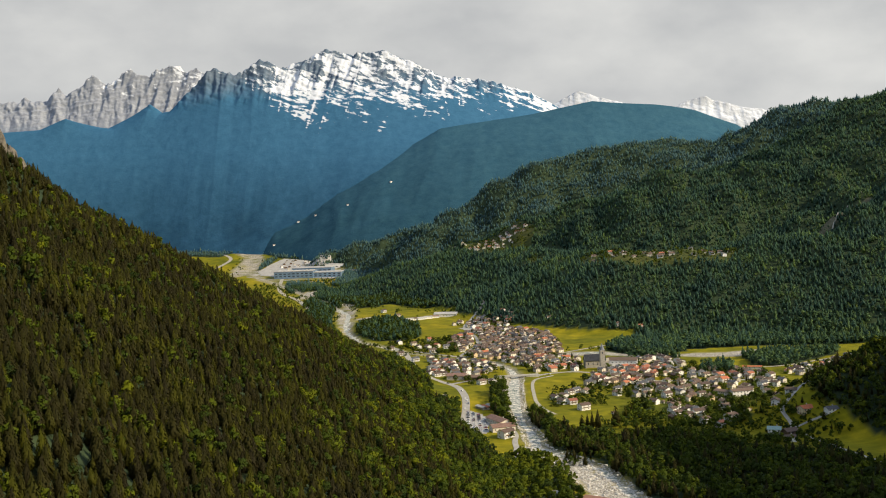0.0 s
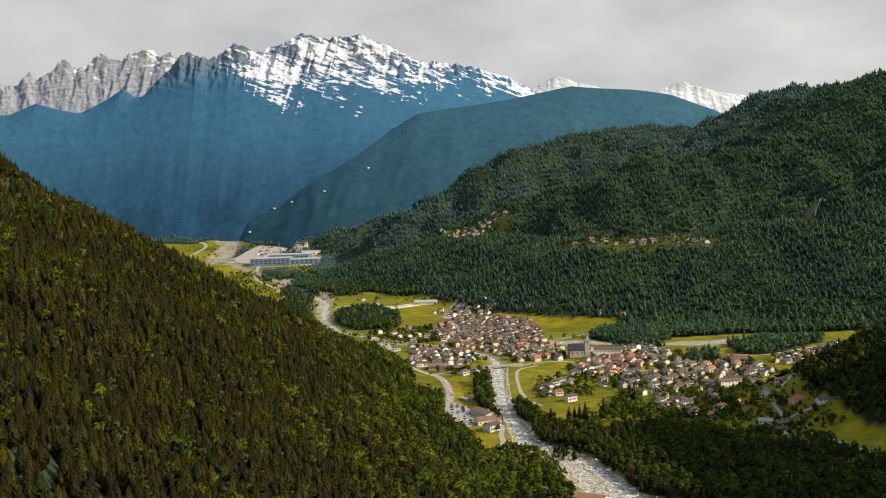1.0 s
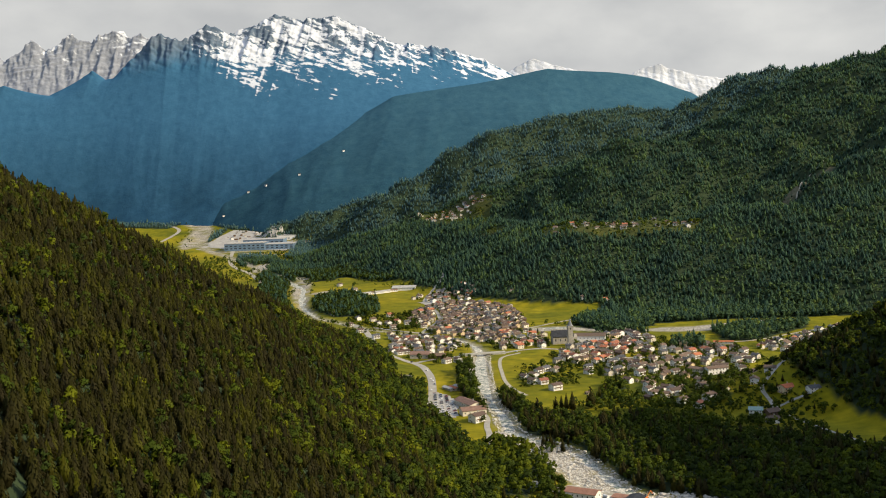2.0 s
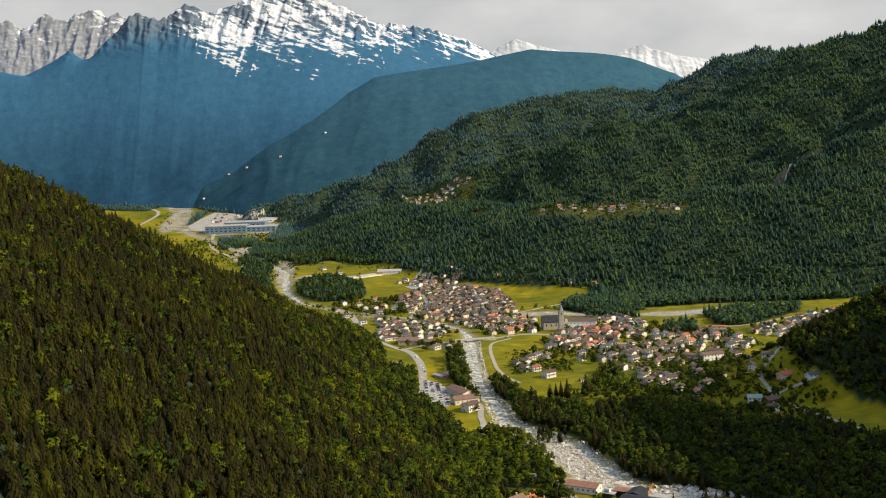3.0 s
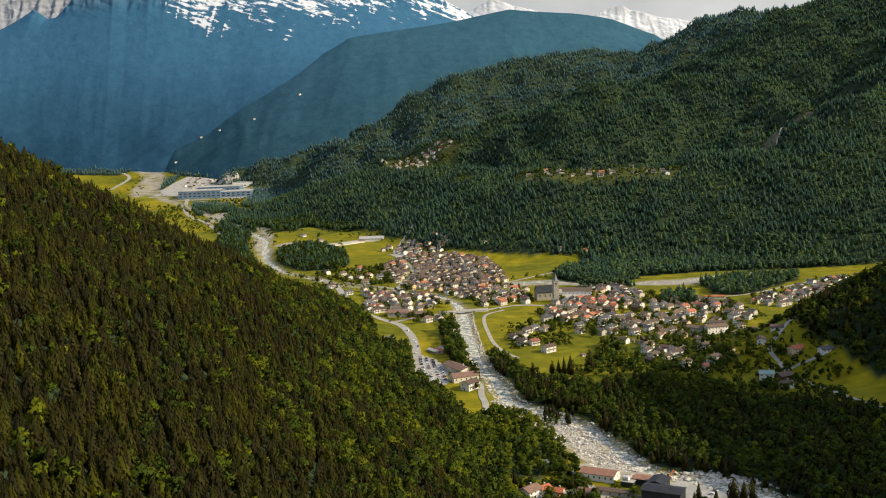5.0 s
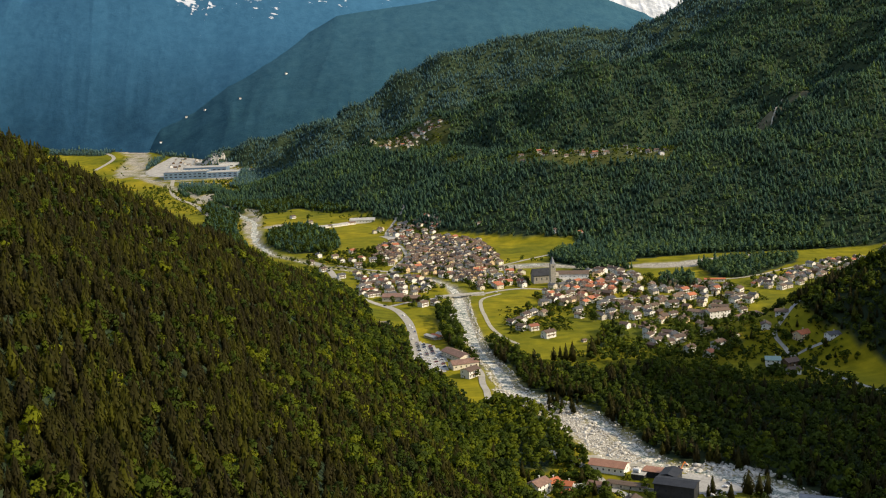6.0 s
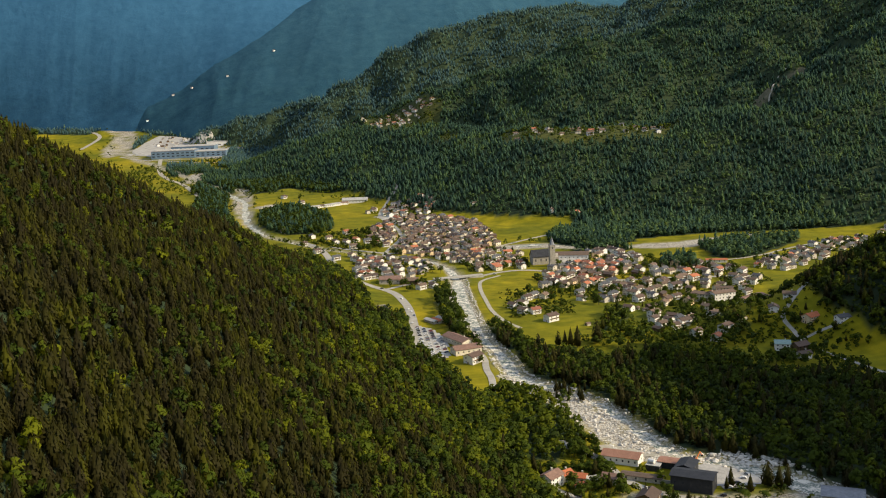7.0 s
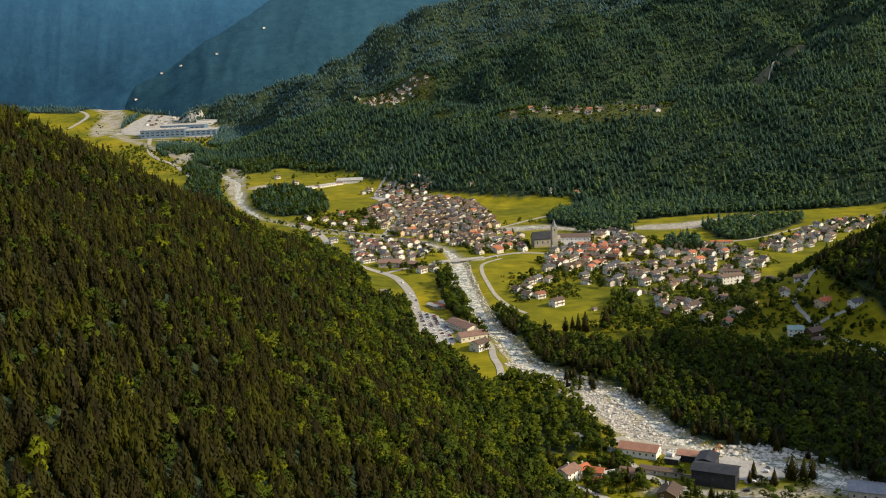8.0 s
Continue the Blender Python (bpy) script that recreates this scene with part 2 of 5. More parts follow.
RUBBER = simple("rubber", (0.015, 0.015, 0.015), (0.03, 0.03, 0.03), 3.0)


def make_water_material():
    m, nodes, links, s = material("river_water", 0.42, 0.0, 0.14)
    a = grain(nodes, links, 0.16, 6.0, 0.65)
    b = grain(nodes, links, 0.7, 5.0, 0.6)
    f = blend(nodes, links, 0.45, a, b)
    # The pale stop is foam of the rapids and painted sun glint together.
    col = ramp(nodes, links, f, [(0.39, (0.036, 0.085, 0.078)), (0.47, (0.22, 0.24, 0.19)), (0.56, (0.80, 0.74, 0.62))])
    links.new(col, s.inputs["Base Color"])
    bumped(nodes, links, s, b, 0.5, 0.3)
    return m


WATER = make_water_material()

# ---- the lie of the land ----
def floor_z(y):
    """The valley floor rises gently up the valley."""
    return np.interp(y, (0, 300, 800, 1478, 1900, 2380, 3380, 3700, 4300, 4900), (-26, -18, -7, 0, 8, 15, 29, 50, 112, 150))


def smax(a, b, k):
    h = np.clip(0.5 + 0.5 * (a - b) / k, 0, 1)
    return b + (a - b) * h + k * h * (1 - h)


def line_near(x, y, pts):
    """Distance to a line of points, and the points' third number at the nearest place on it."""
    best = np.full(np.shape(x), 1e9)
    val = np.zeros(np.shape(x))
    for a, b in zip(pts[:-1], pts[1:]):
        dx, dy = b[0] - a[0], b[1] - a[1]
        u = np.clip(((x - a[0]) * dx + (y - a[1]) * dy) / (dx * dx + dy * dy), 0, 1)
        d = np.hypot(x - a[0] - u * dx, y - a[1] - u * dy)
        near = d < best
        best = np.where(near, d, best)
        val = np.where(near, a[2] + u * (b[2] - a[2]), val)
    return best, val


def ridge(x, y, pts, slope, top):
    d, z = line_near(x, y, pts)
    return z - slope * (np.sqrt(d * d + top * top) - top)


def waves(x, y, size, seed):
    """Smooth unevenness between about -1 and 1, some octaves of crossed sines."""
    out = 0
    for k in range(4):
        a = seed * 1.7 + k * 2.1
        f = 2 * math.pi / size * 1.9 ** k
        u, v = x * math.cos(a) + y * math.sin(a), y * math.cos(a) - x * math.sin(a)
        out = out + 0.55 ** k * np.sin(f * u + 1.3 * np.sin(f * 0.7 * v + seed)) * np.cos(f * 0.8 * v + 2 * k)
    return out / 1.6


KNOLL = [(-460, 3760, 50), (-346, 3720, 90), (-226, 3700, 128), (-29, 3650, 180), (127, 3620, 232), (238, 3500, 322), (346, 3450, 364), (540, 3500, 415), (685, 3520, 440), (836, 3560, 428), (1041, 3600, 450)]
SKYLINE = [(1041, 3600, 455), (1164, 3500, 512), (1314, 3100, 520), (1335, 2900, 518), (1800, 2600, 610), (2600, 2000, 640)]
SPUR = [(127, 2900, 150), (273, 2800, 200), (416, 2750, 250), (550, 2680, 300), (704, 2629, 291), (858, 2650, 318), (1086, 2750, 372), (1310, 2850, 450)]
TERRACE = [(-60, 2850, 95), (131, 2769, 134), (270, 2450, 124), (396, 2165, 129), (600, 2090, 132), (900, 2020, 172), (1400, 1950, 260)]
SCAR = [(473, 2140, 112), (800, 2113, 172), (1086, 2200, 290), (1350, 2450, 420)]
MOUND = [(375, 1165, 20), (470, 1155, 62), (600, 1150, 115), (760, 1150, 175), (1100, 1100, 290)]
# Unseen ridge, added and sized to shade the wood right of the river.
SHADE_RIDGE = [(1150, -900, 520), (1000, 300, 410), (950, 490, 440), (950, 560, 462), (945, 790, 464)]
FAR_LEFT = [(-2600, 1900, 520), (-2300, 2500, 420), (-2200, 3000, 300)]


def left_hill(x, y):
    face = 77.5 - 0.732 * (x + 89) - 0.075 * (y - 938)
    back = 309 - 0.28 * (x + 371) - 0.349 * (y - 890)
    return -smax(-face, -back, 20) + 17 * np.exp(-((x + 392) ** 2 + (y - 880) ** 2) / 70 ** 2)


def land_z(x, y):
    """The height of the ground, without the river's bed."""
    x, y = np.asarray(x, float), np.asarray(y, float)
    z = floor_z(y)
    z = smax(z, left_hill(x, y) + 5 * waves(x, y, 260, 3), 34)
    rough = waves(x, y, 520, 5) + 0.8 * waves(x, y, 210, 8) - 0.5 * np.abs(waves(x, y, 330, 12)) + 0.2
    for pts, slope, top, uneven in ((KNOLL, 0.50, 40, 22), (SKYLINE, 0.46, 60, 24), (SPUR, 0.50, 40, 18), (TERRACE, 0.46, 70, 7),
                                    (SCAR, 0.45, 60, 20), (MOUND, 0.5, 30, 4), (SHADE_RIDGE, 1.2, 40, 8), (FAR_LEFT, 0.5, 60, 15)):
        z = smax(z, ridge(x, y, pts, slope, top) + uneven * rough, 12)
    return z + 0.5 * waves(x, y, 130, 9)


# the river's middle line, with half its width
RIVER = [(-760, 4300, 40), (-640, 3560, 20), (-470, 3120, 8), (-310, 2640, 7), (-240, 2420, 10), (-205, 2306, 7), (-195, 2130, 8), (-185, 2020, 7), (-150, 1880, 4), (-60, 1735, 3), (20, 1655, 3), (80, 1608, 4), (100, 1537, 6), (101, 1480, 8),
         (91, 1389, 11), (87, 1309, 10), (86, 1255, 8), (87, 1216, 6), (88, 1172, 6), (92, 1138, 7), (93, 1104, 9), (93, 1073, 7), (101, 1049, 6), (116, 1027, 6), (134, 996, 5), (146, 971, 5), (151, 928, 6), (158, 886, 6), (166, 860, 5), (191, 844, 6), (214, 816, 8), (235, 780, 11), (290, 640, 13), (360, 300, 16)]
BAR = [(84, 1067, 5), (93, 1036, 6), (120, 982, 12), (127, 957, 13), (131, 924, 13), (139, 888, 13), (146, 865, 11)]
WASH = [(165, 1650, 6), (200, 1656, 17), (250, 1655, 17), (298, 1622, 9)]
WASH_EAST = [(365, 1606, 8), (390, 1606, 17), (440, 1600, 21), (485, 1618, 14), (560, 1642, 6)]
BROAD_GRAVEL = [(-675, 3500, 22), (-690, 3660, 36), (-686, 3840, 42), (-705, 3974, 36), (-750, 4060, 24), (-800, 4110, 10)]
FAR_BED = [(-355, 2900, 16), (-357, 2730, 22), (-300, 2620, 7), (-222, 2500, 12), (-214, 2400, 19), (-207, 2250, 18), (-196, 2120, 15), (-186, 2030, 9)]
SIDE_BED = [(-180, 2210, 14), (-152, 2230, 16)]
WORKS_EARTH = [(112, 806, 3), (150, 792, 4), (185, 782, 6), (225, 782, 7), (240, 750, 5)]
FAR_GRAVEL = [(-541, 3425, 14), (-449, 3345, 18), (-320, 3330, 14)]


def inside(x, y, poly):
    x, y = np.asarray(x, float), np.asarray(y, float)
    hit = np.zeros(x.shape, bool)
    for (ax, ay), (bx, by) in zip(poly, poly[1:] + poly[:1]):
        cross = (ay > y) != (by > y)
        with np.errstate(divide="ignore", invalid="ignore"):
            hit ^= cross & (x < (bx - ax) * (y - ay) / (by - ay) + ax)
    return hit


def belt(x, y, pts, extra=0.0):
    """1 inside a line's width, falling to 0 over some metres."""
    d, half = line_near(x, y, pts)
    return np.clip((half + extra - d) / 5 + 0.5, 0, 1)


def ground_z(x, y):
    x, y = np.asarray(x, float), np.asarray(y, float)
    z = land_z(x, y)
    bed = np.maximum(belt(x, y, RIVER, 1), 0.7 * belt(x, y, BAR, 0))
    return z - 2.0 * bed * np.clip(1 - (z - floor_z(y) - 2) / 15, 0, 1)


WOODS = {
    "far_bank": [(-170, 2093), (-160, 1967), (-115, 1873), (-62, 1874), (-41, 1920), (-46, 2056), (-72, 2120), (-97, 2188), (-138, 2177)],
    "left_bank": [(62, 1380), (86, 1435), (78, 1323), (74, 1194), (80, 1126), (71, 1148), (66, 1195), (56, 1243)],
    "right_bank": [(103, 1249), (113, 1214), (125, 1166), (142, 1116), (166, 1118), (180, 1087), (205, 1087), (228, 1088), (249, 1068), (277, 1050), (287, 1022), (364, 992), (480, 960), (600, 700), (420, 420), (310, 640), (226, 821), (202, 850), (175, 866), (166, 891), (160, 935), (153, 976), (141, 1002), (125, 1035), (110, 1054), (104, 1075), (106, 1108), (103, 1141), (96, 1182), (96, 1224)],
    "islet": [(111, 996), (113, 1015), (123, 1024), (134, 1001), (133, 988), (123, 984)],
    "clump": [(200, 1190), (226, 1246), (246, 1238), (229, 1184)],
    "by_fields": [(360, 1472), (385, 1519), (418, 1507), (399, 1440)],
    "by_wash": [(449, 1574), (482, 1614), (608, 1601), (591, 1568), (484, 1484), (445, 1500)],
    "near_bank": [(40, 985), (82, 1032), (100, 990), (100, 900), (84, 866), (30, 880)],
    "hill_skirt": [(-260, 1750), (-130, 1690), (-75, 1640), (-50, 1560), (-25, 1450), (-18, 1380), (-18, 1290), (16, 1290), (14, 1170), (18, 1130), (34, 1100), (40, 1050), (52, 1000), (40, 985), (30, 880), (58, 850), (60, 800), (100, 740), (110, 500), (-100, 500), (-300, 1400)],
    "up_valley": [(-420, 3080), (-330, 2980), (-180, 2560), (-120, 2500), (-190, 2420), (-280, 2500), (-300, 2600), (-400, 2900)],
    "gravel_edge": [(-634, 3880), (-600, 3930), (-612, 3760), (-634, 3560), (-646, 3640), (-632, 3780)],
    "valley_head": [(-650, 4010), (-600, 3925), (-520, 3870), (-420, 3800), (-330, 3690), (-200, 3900), (-300, 4290), (-760, 4290), (-760, 4130)],
    "valley_head_west": [(-800, 4120), (-835, 4000), (-960, 4050), (-1150, 4130), (-1500, 4200), (-1500, 4300), (-760, 4300), (-770, 4130)],
    "far_shore": [(-330, 2480), (-240, 2420), (-120, 2500), (-60, 2390), (30, 2330), (60, 2500), (-200, 2900), (-330, 2900)],
    "behind_wash": [(262, 1676), (306, 1790), (393, 1749), (384, 1641), (340, 1625)],
    "by_factory": [(-470, 3120), (-434, 3192), (-342, 3088), (-322, 2941), (-376, 2915), (-412, 2850)],
    "far_bend": [(-337, 2660), (-315, 2937), (-160, 2690), (-144, 2440), (-191, 2440), (-244, 2576)],
    "west_shore": [(-300, 2230), (-304, 2563), (-245, 2487), (-238, 2265), (-225, 2117), (-195, 1960), (-260, 2000)],
    "works_bank": [(59, 993), (110, 994), (115, 962), (116, 931), (106, 890), (58, 884), (30, 930)],
    "over_wash": [(285, 1592), (272, 1680), (345, 1650), (362, 1585)],
    "factory_side": [(-320, 3300), (-318, 3553), (-200, 3500), (-60, 3200), (-110, 2950), (-250, 2930), (-320, 3060)],
    "hill_foot": [(60, 2262), (150, 2078), (222, 1966), (335, 1868), (360, 1660), (500, 1672), (760, 1640), (1300, 1640), (1300, 2200), (200, 2400)],
}
CLEARINGS = {
    "upper_hamlet": [(60, 2900), (75, 2740), (105, 2620), (215, 2590), (250, 2700), (200, 2880)],
    "upper_hamlet_low": [(150, 2640), (200, 2580), (240, 2600), (200, 2680)],
    "shelf_hamlet": [(290, 2270), (300, 2150), (380, 2075), (560, 2035), (620, 2090), (480, 2180), (360, 2260)],
    "small_glade": [(180, 2420), (230, 2370), (270, 2390), (220, 2450)],
}
SCARS = [[(770, 2120), (900, 2180), (960, 2300), (880, 2300), (780, 2200)], [(760, 2700), (1000, 2740), (1020, 2690), (800, 2650)]]
MEADOWS_ON_SLOPE = [(335, 1150), (322, 1290), (440, 1340), (440, 1270), (425, 1215), (405, 1180), (405, 1120), (428, 1070), (425, 950), (394, 950), (364, 1000), (335, 1045)]


def wooded(x, y):
    """1 where trees stand close."""
    x, y = np.asarray(x, float), np.asarray(y, float)
    rise = land_z(x, y) - floor_z(y)
    out = rise > 7
    for poly in WOODS.values():
        out |= inside(x, y, poly)
    for poly in CLEARINGS.values():
        out &= ~inside(x, y, poly)
    out &= ~inside(x, y, MEADOWS_ON_SLOPE)
    out &= belt(x, y, RIVER, 0) < 0.5
    out &= belt(x, y, BAR, 2) < 0.5
    out &= belt(x, y, WASH, 2) < 0.5
    for pts in (WASH_EAST, BROAD_GRAVEL, FAR_GRAVEL, FAR_BED, SIDE_BED):
        out &= belt(x, y, pts, 2) < 0.5
    return out | inside(x, y, WOODS["islet"])


def quads_mesh(name, co, faces, mat, smooth=False):
    me = bpy.data.meshes.new(name)
    co = np.asarray(co, np.float32)
    faces = np.asarray(faces, np.int32)
    n, k = faces.shape
    me.vertices.add(len(co))
    me.vertices.foreach_set("co", co.ravel())
    me.loops.add(n * k)
    me.loops.foreach_set("vertex_index", faces.ravel())
    me.polygons.add(n)
    me.polygons.foreach_set("loop_start", np.arange(0, n * k, k, dtype=np.int32))
    me.polygons.foreach_set("use_smooth", np.full(n, smooth))
    me.update(calc_edges=True)
    me.materials.append(mat)
    return me


def grid_faces(nx, ny):
    i = np.arange(nx * ny).reshape(ny, nx)
    return np.stack([i[:-1, :-1], i[:-1, 1:], i[1:, 1:], i[1:, :-1]], -1).reshape(-1, 4)


def put_attribute(me, name, values):
    a = me.attributes.new(name, "FLOAT", "POINT")
    a.data.foreach_set("value", np.asarray(values, np.float32))


def build_ground():
    xs = np.concatenate([np.arange(-4000, -1020, 60), np.arange(-1020, -450, 15), np.arange(-450, 700, 7), np.arange(700, 1500, 20), np.arange(1500, 4001, 100)])
    ys = np.concatenate([np.arange(-3000, 300, 60), np.arange(300, 1700, 7), np.arange(1700, 2500, 12), np.arange(2500, 4960, 20)])
    x, y = np.meshgrid(xs, ys)
    z = ground_z(x, y)
    me = quads_mesh("ground", np.stack([x, y, z], -1).reshape(-1, 3), grid_faces(len(xs), len(ys)), GROUND, True)
    x, y = x.ravel(), y.ravel()
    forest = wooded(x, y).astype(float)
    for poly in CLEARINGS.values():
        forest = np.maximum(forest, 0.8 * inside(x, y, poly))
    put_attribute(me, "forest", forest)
    gravel = np.zeros(x.shape)
    for pts, extra in ((RIVER, 1.5), (BAR, 0), (WASH, 0), (WASH_EAST, 0), (BROAD_GRAVEL, 0), (FAR_GRAVEL, 0), (FAR_BED, 0), (SIDE_BED, 0), (WORKS_EARTH, 0)):
        gravel = np.maximum(gravel, belt(x, y, pts, extra))
    gravel *= np.where(y > 2050, np.clip(0.85 + 0.9 * waves(x, y, 95, 4), 0.05, 1), 1)
    put_attribute(me, "gravel", gravel * (left_hill(x, y) < 8))
    bare = np.zeros(x.shape)
    for poly in SCARS:
        bare = np.maximum(bare, inside(x, y, poly) * 0.6)
    put_attribute(me, "bare", bare)
    return tagged(new("ground", me), "grassy valley floor rising into wooded mountain slopes", "ground", kind="structure")


build_ground()


def noise_field(kind, x, y, z):
    """A noise of mathutils at many places at once."""
    if kind == "ridged":
        out = [noise.ridged_multi_fractal(Vector(p), 1.0, 2.1, 5, 1.0, 2.0) for p in zip(x.ravel(), y.ravel(), z.ravel())]
    else:
        out = [noise.noise(Vector(p)) for p in zip(x.ravel(), y.ravel(), z.ravel())]
    return np.array(out).reshape(x.shape)


def build_mountain(name, label, mat, crest, depth, base, x0, x1, step, rough, seed, bald, bow=1.15, line=((0, 6000),), cell=110, spurs=0.0, dip=0.42, jag=0.0):
    """A far mountain: a crest of given heights along x, falling towards the valley; ribs and gullies run down the fall line above the height bald."""
    cx, cy, cz = (np.array(v, float) for v in zip(*crest))
    xs = np.arange(x0, x1, step)
    u1 = np.concatenate([np.linspace(-0.12, 0, 5)[:-1], np.linspace(0, 0.36, 84), np.linspace(0.36, 1, 44)[1:]])
    x, u = np.meshgrid(xs, u1)
    near, far, d0, d1 = depth
    ease = np.clip((x - near) / (far - near), 0, 1)
    y = np.interp(x, cx, cy) - u * (d0 + (d1 - d0) * ease * ease * (3 - 2 * ease))
    top = np.interp(x + 30 * np.sin(u * 12 + x / 90), cx, cz)
    if jag:
        top = top + jag * (noise_field("ridged", x / 75, x * 0, np.full(x.shape, seed + 0.5)) - 1.2)
    smooth = sum((1 + math.cos(math.pi * d)) * np.interp(x + d * (620 + 1100 * np.abs(u)), cx, cz) for d in np.linspace(-0.96, 0.96, 25)) / sum(1 + math.cos(math.pi * d) for d in np.linspace(-0.96, 0.96, 25))
    fall = np.clip(1 - np.abs(u), 0, 1) ** bow
    z = base + (smooth - base) * fall + (top - smooth) * np.exp(-np.abs(u) * 16)
    drop = np.abs(u) * (smooth - base)
    rock = np.clip((z - bald) / 120, 0, 1)
    slant = x + 0.35 * drop * np.sin(x / 310 + seed)
    rib = noise_field("ridged", slant / cell, drop / (cell * 2.6), np.full(x.shape, float(seed)))
    chip = noise_field("ridged", slant / (cell * 0.30), drop / (cell * 0.55), np.full(x.shape, seed + 4.0))
    spur = noise_field("ridged", slant / 330, drop / 900, np.full(x.shape, seed + 9.0))
    tilt = z + dip * x
    bed = noise_field("plain", tilt / 13 + 0.5 * rib, (x - dip * z) / 85, np.full(x.shape, seed + 2.0))
    sheet_snow = noise_field("plain", tilt / 75, (x - dip * z) / 210, np.full(x.shape, seed + 6.0))
    relief = 0.75 * (rib - 1.25) + 0.30 * (chip - 1.25) + 0.22 * bed
    z = z + rock * rough * relief + (1 - rock) * spurs * (spur - 1.25) * np.sin(np.clip(u, 0, 1) * 3.14)
    me = quads_mesh(name, np.stack([x, y - rock * 0.9 * rough * relief, z], -1).reshape(-1, 3), grid_faces(len(xs), len(u1))[:, ::-1], mat, True)
    lx, lz = (np.array(v, float) for v in zip(*line))
    over = z - np.interp(x, lx, lz)
    thread = np.abs(noise_field("plain", slant / 105, drop / 1500, np.full(x.shape, seed + 3.0)))
    couloir = np.clip((0.030 - thread) / 0.02, 0, 1) * np.clip(1 + noise_field("plain", x / 160, drop / 60, np.full(x.shape, seed + 7.0)) * 2.2, 0, 1)
    put_attribute(me, "snow_depth", (np.clip(over / 95, -3.0, 0.45) + 0.75 * bed + 0.95 * sheet_snow + 0.45 * (1.25 - rib) + 0.30 * (1.2 - chip) + 0.55 * couloir).ravel())
    return tagged(new(name, me), label, "mountain", kind="structure")


CREST = [(-2700, 4640, 610), (-1750, 4640, 645), (-1600, 4640, 690), (-1430, 4640, 640), (-1278, 4640, 740), (-1215, 4640, 700), (-1160, 4640, 705), (-1091, 4640, 765), (-925, 4640, 898), (-867, 4650, 852), (-783, 4655, 920), (-695, 4665, 872), (-619, 4680, 912), (-540, 4690, 915), (-445, 4700, 962), (-340, 4700, 930), (-249, 4700, 946),
         (-127, 4700, 897), (-54, 4700, 862), (43, 4700, 828), (241, 4700, 800), (389, 4700, 742), (537, 4700, 672), (734, 4700, 560), (1300, 4700, 330)]
SNOW_LINE = ((-2600, 1200), (-1100, 1050), (-960, 900), (-850, 820), (-740, 760), (-640, 690), (-420, 650), (-100, 670), (60, 690), (250, 690), (500, 640), (800, 630))
build_mountain("mountain_massif", "wooded mountain coloured haze blue with a snow-streaked rocky crest", HAZED_MASSIF_MAT, CREST, (-1500, 300, 420, 960), 60, -2700, 1300, 4.6, 20, 3, 690, spurs=8, line=SNOW_LINE)
PALE = [(-2500, 4850, 740), (-1774, 4850, 820), (-1726, 4850, 872), (-1675, 4850, 815), (-1533, 4850, 896), (-1460, 4850, 865), (-1394, 4850, 925), (-1330, 4850, 885), (-1268, 4850, 940), (-1168, 4850, 942), (-1120, 4850, 895), (-1068, 4850, 925), (-1007, 4850, 872), (-700, 4850, 700)]
build_mountain("mountain_range", "jagged rock range coloured haze pale and streaked with snow", HAZED_RANGE_MAT, PALE, (0, 1, 260, 260), 400, -2500, -700, 5.5, 13, 5, 600, 1.15, ((-2500, 890), (-700, 860)), 70, dip=-0.15, jag=15)
CAPS = [(350, 4860, 600), (556, 4860, 700), (700, 4860, 752), (892, 4860, 682), (1020, 4860, 630), (1180, 4860, 690), (1284, 4860, 704), (1440, 4860, 645), (1700, 4860, 600)]
build_mountain("mountain_caps", "distant snow-covered peaks with cloud haze in their colour", HAZED_CAPS_MAT, CAPS, (0, 1, 250, 250), 350, 350, 1700, 6, 6, 11, 400, 1.15, ((0, 540),), 60)
MID = [(-1300, 4350, 60), (-881, 4350, 160), (-602, 4350, 285), (-251, 4350, 450), (29, 4350, 565), (214, 4350, 585), (494, 4350, 630), (681, 4350, 655), (891, 4350, 632), (1054, 4350, 604), (1276, 4350, 538), (1497, 4350, 400), (2100, 4350, 250)]
build_mountain("mountain_ridge", "long wooded ridge coloured haze blue", HAZED_MID_MAT, MID, (-1050, -150, 110, 700), 60, -1300, 2100, 12, 20, 14, 2000, 0.85, spurs=16)

# ---- forests ----


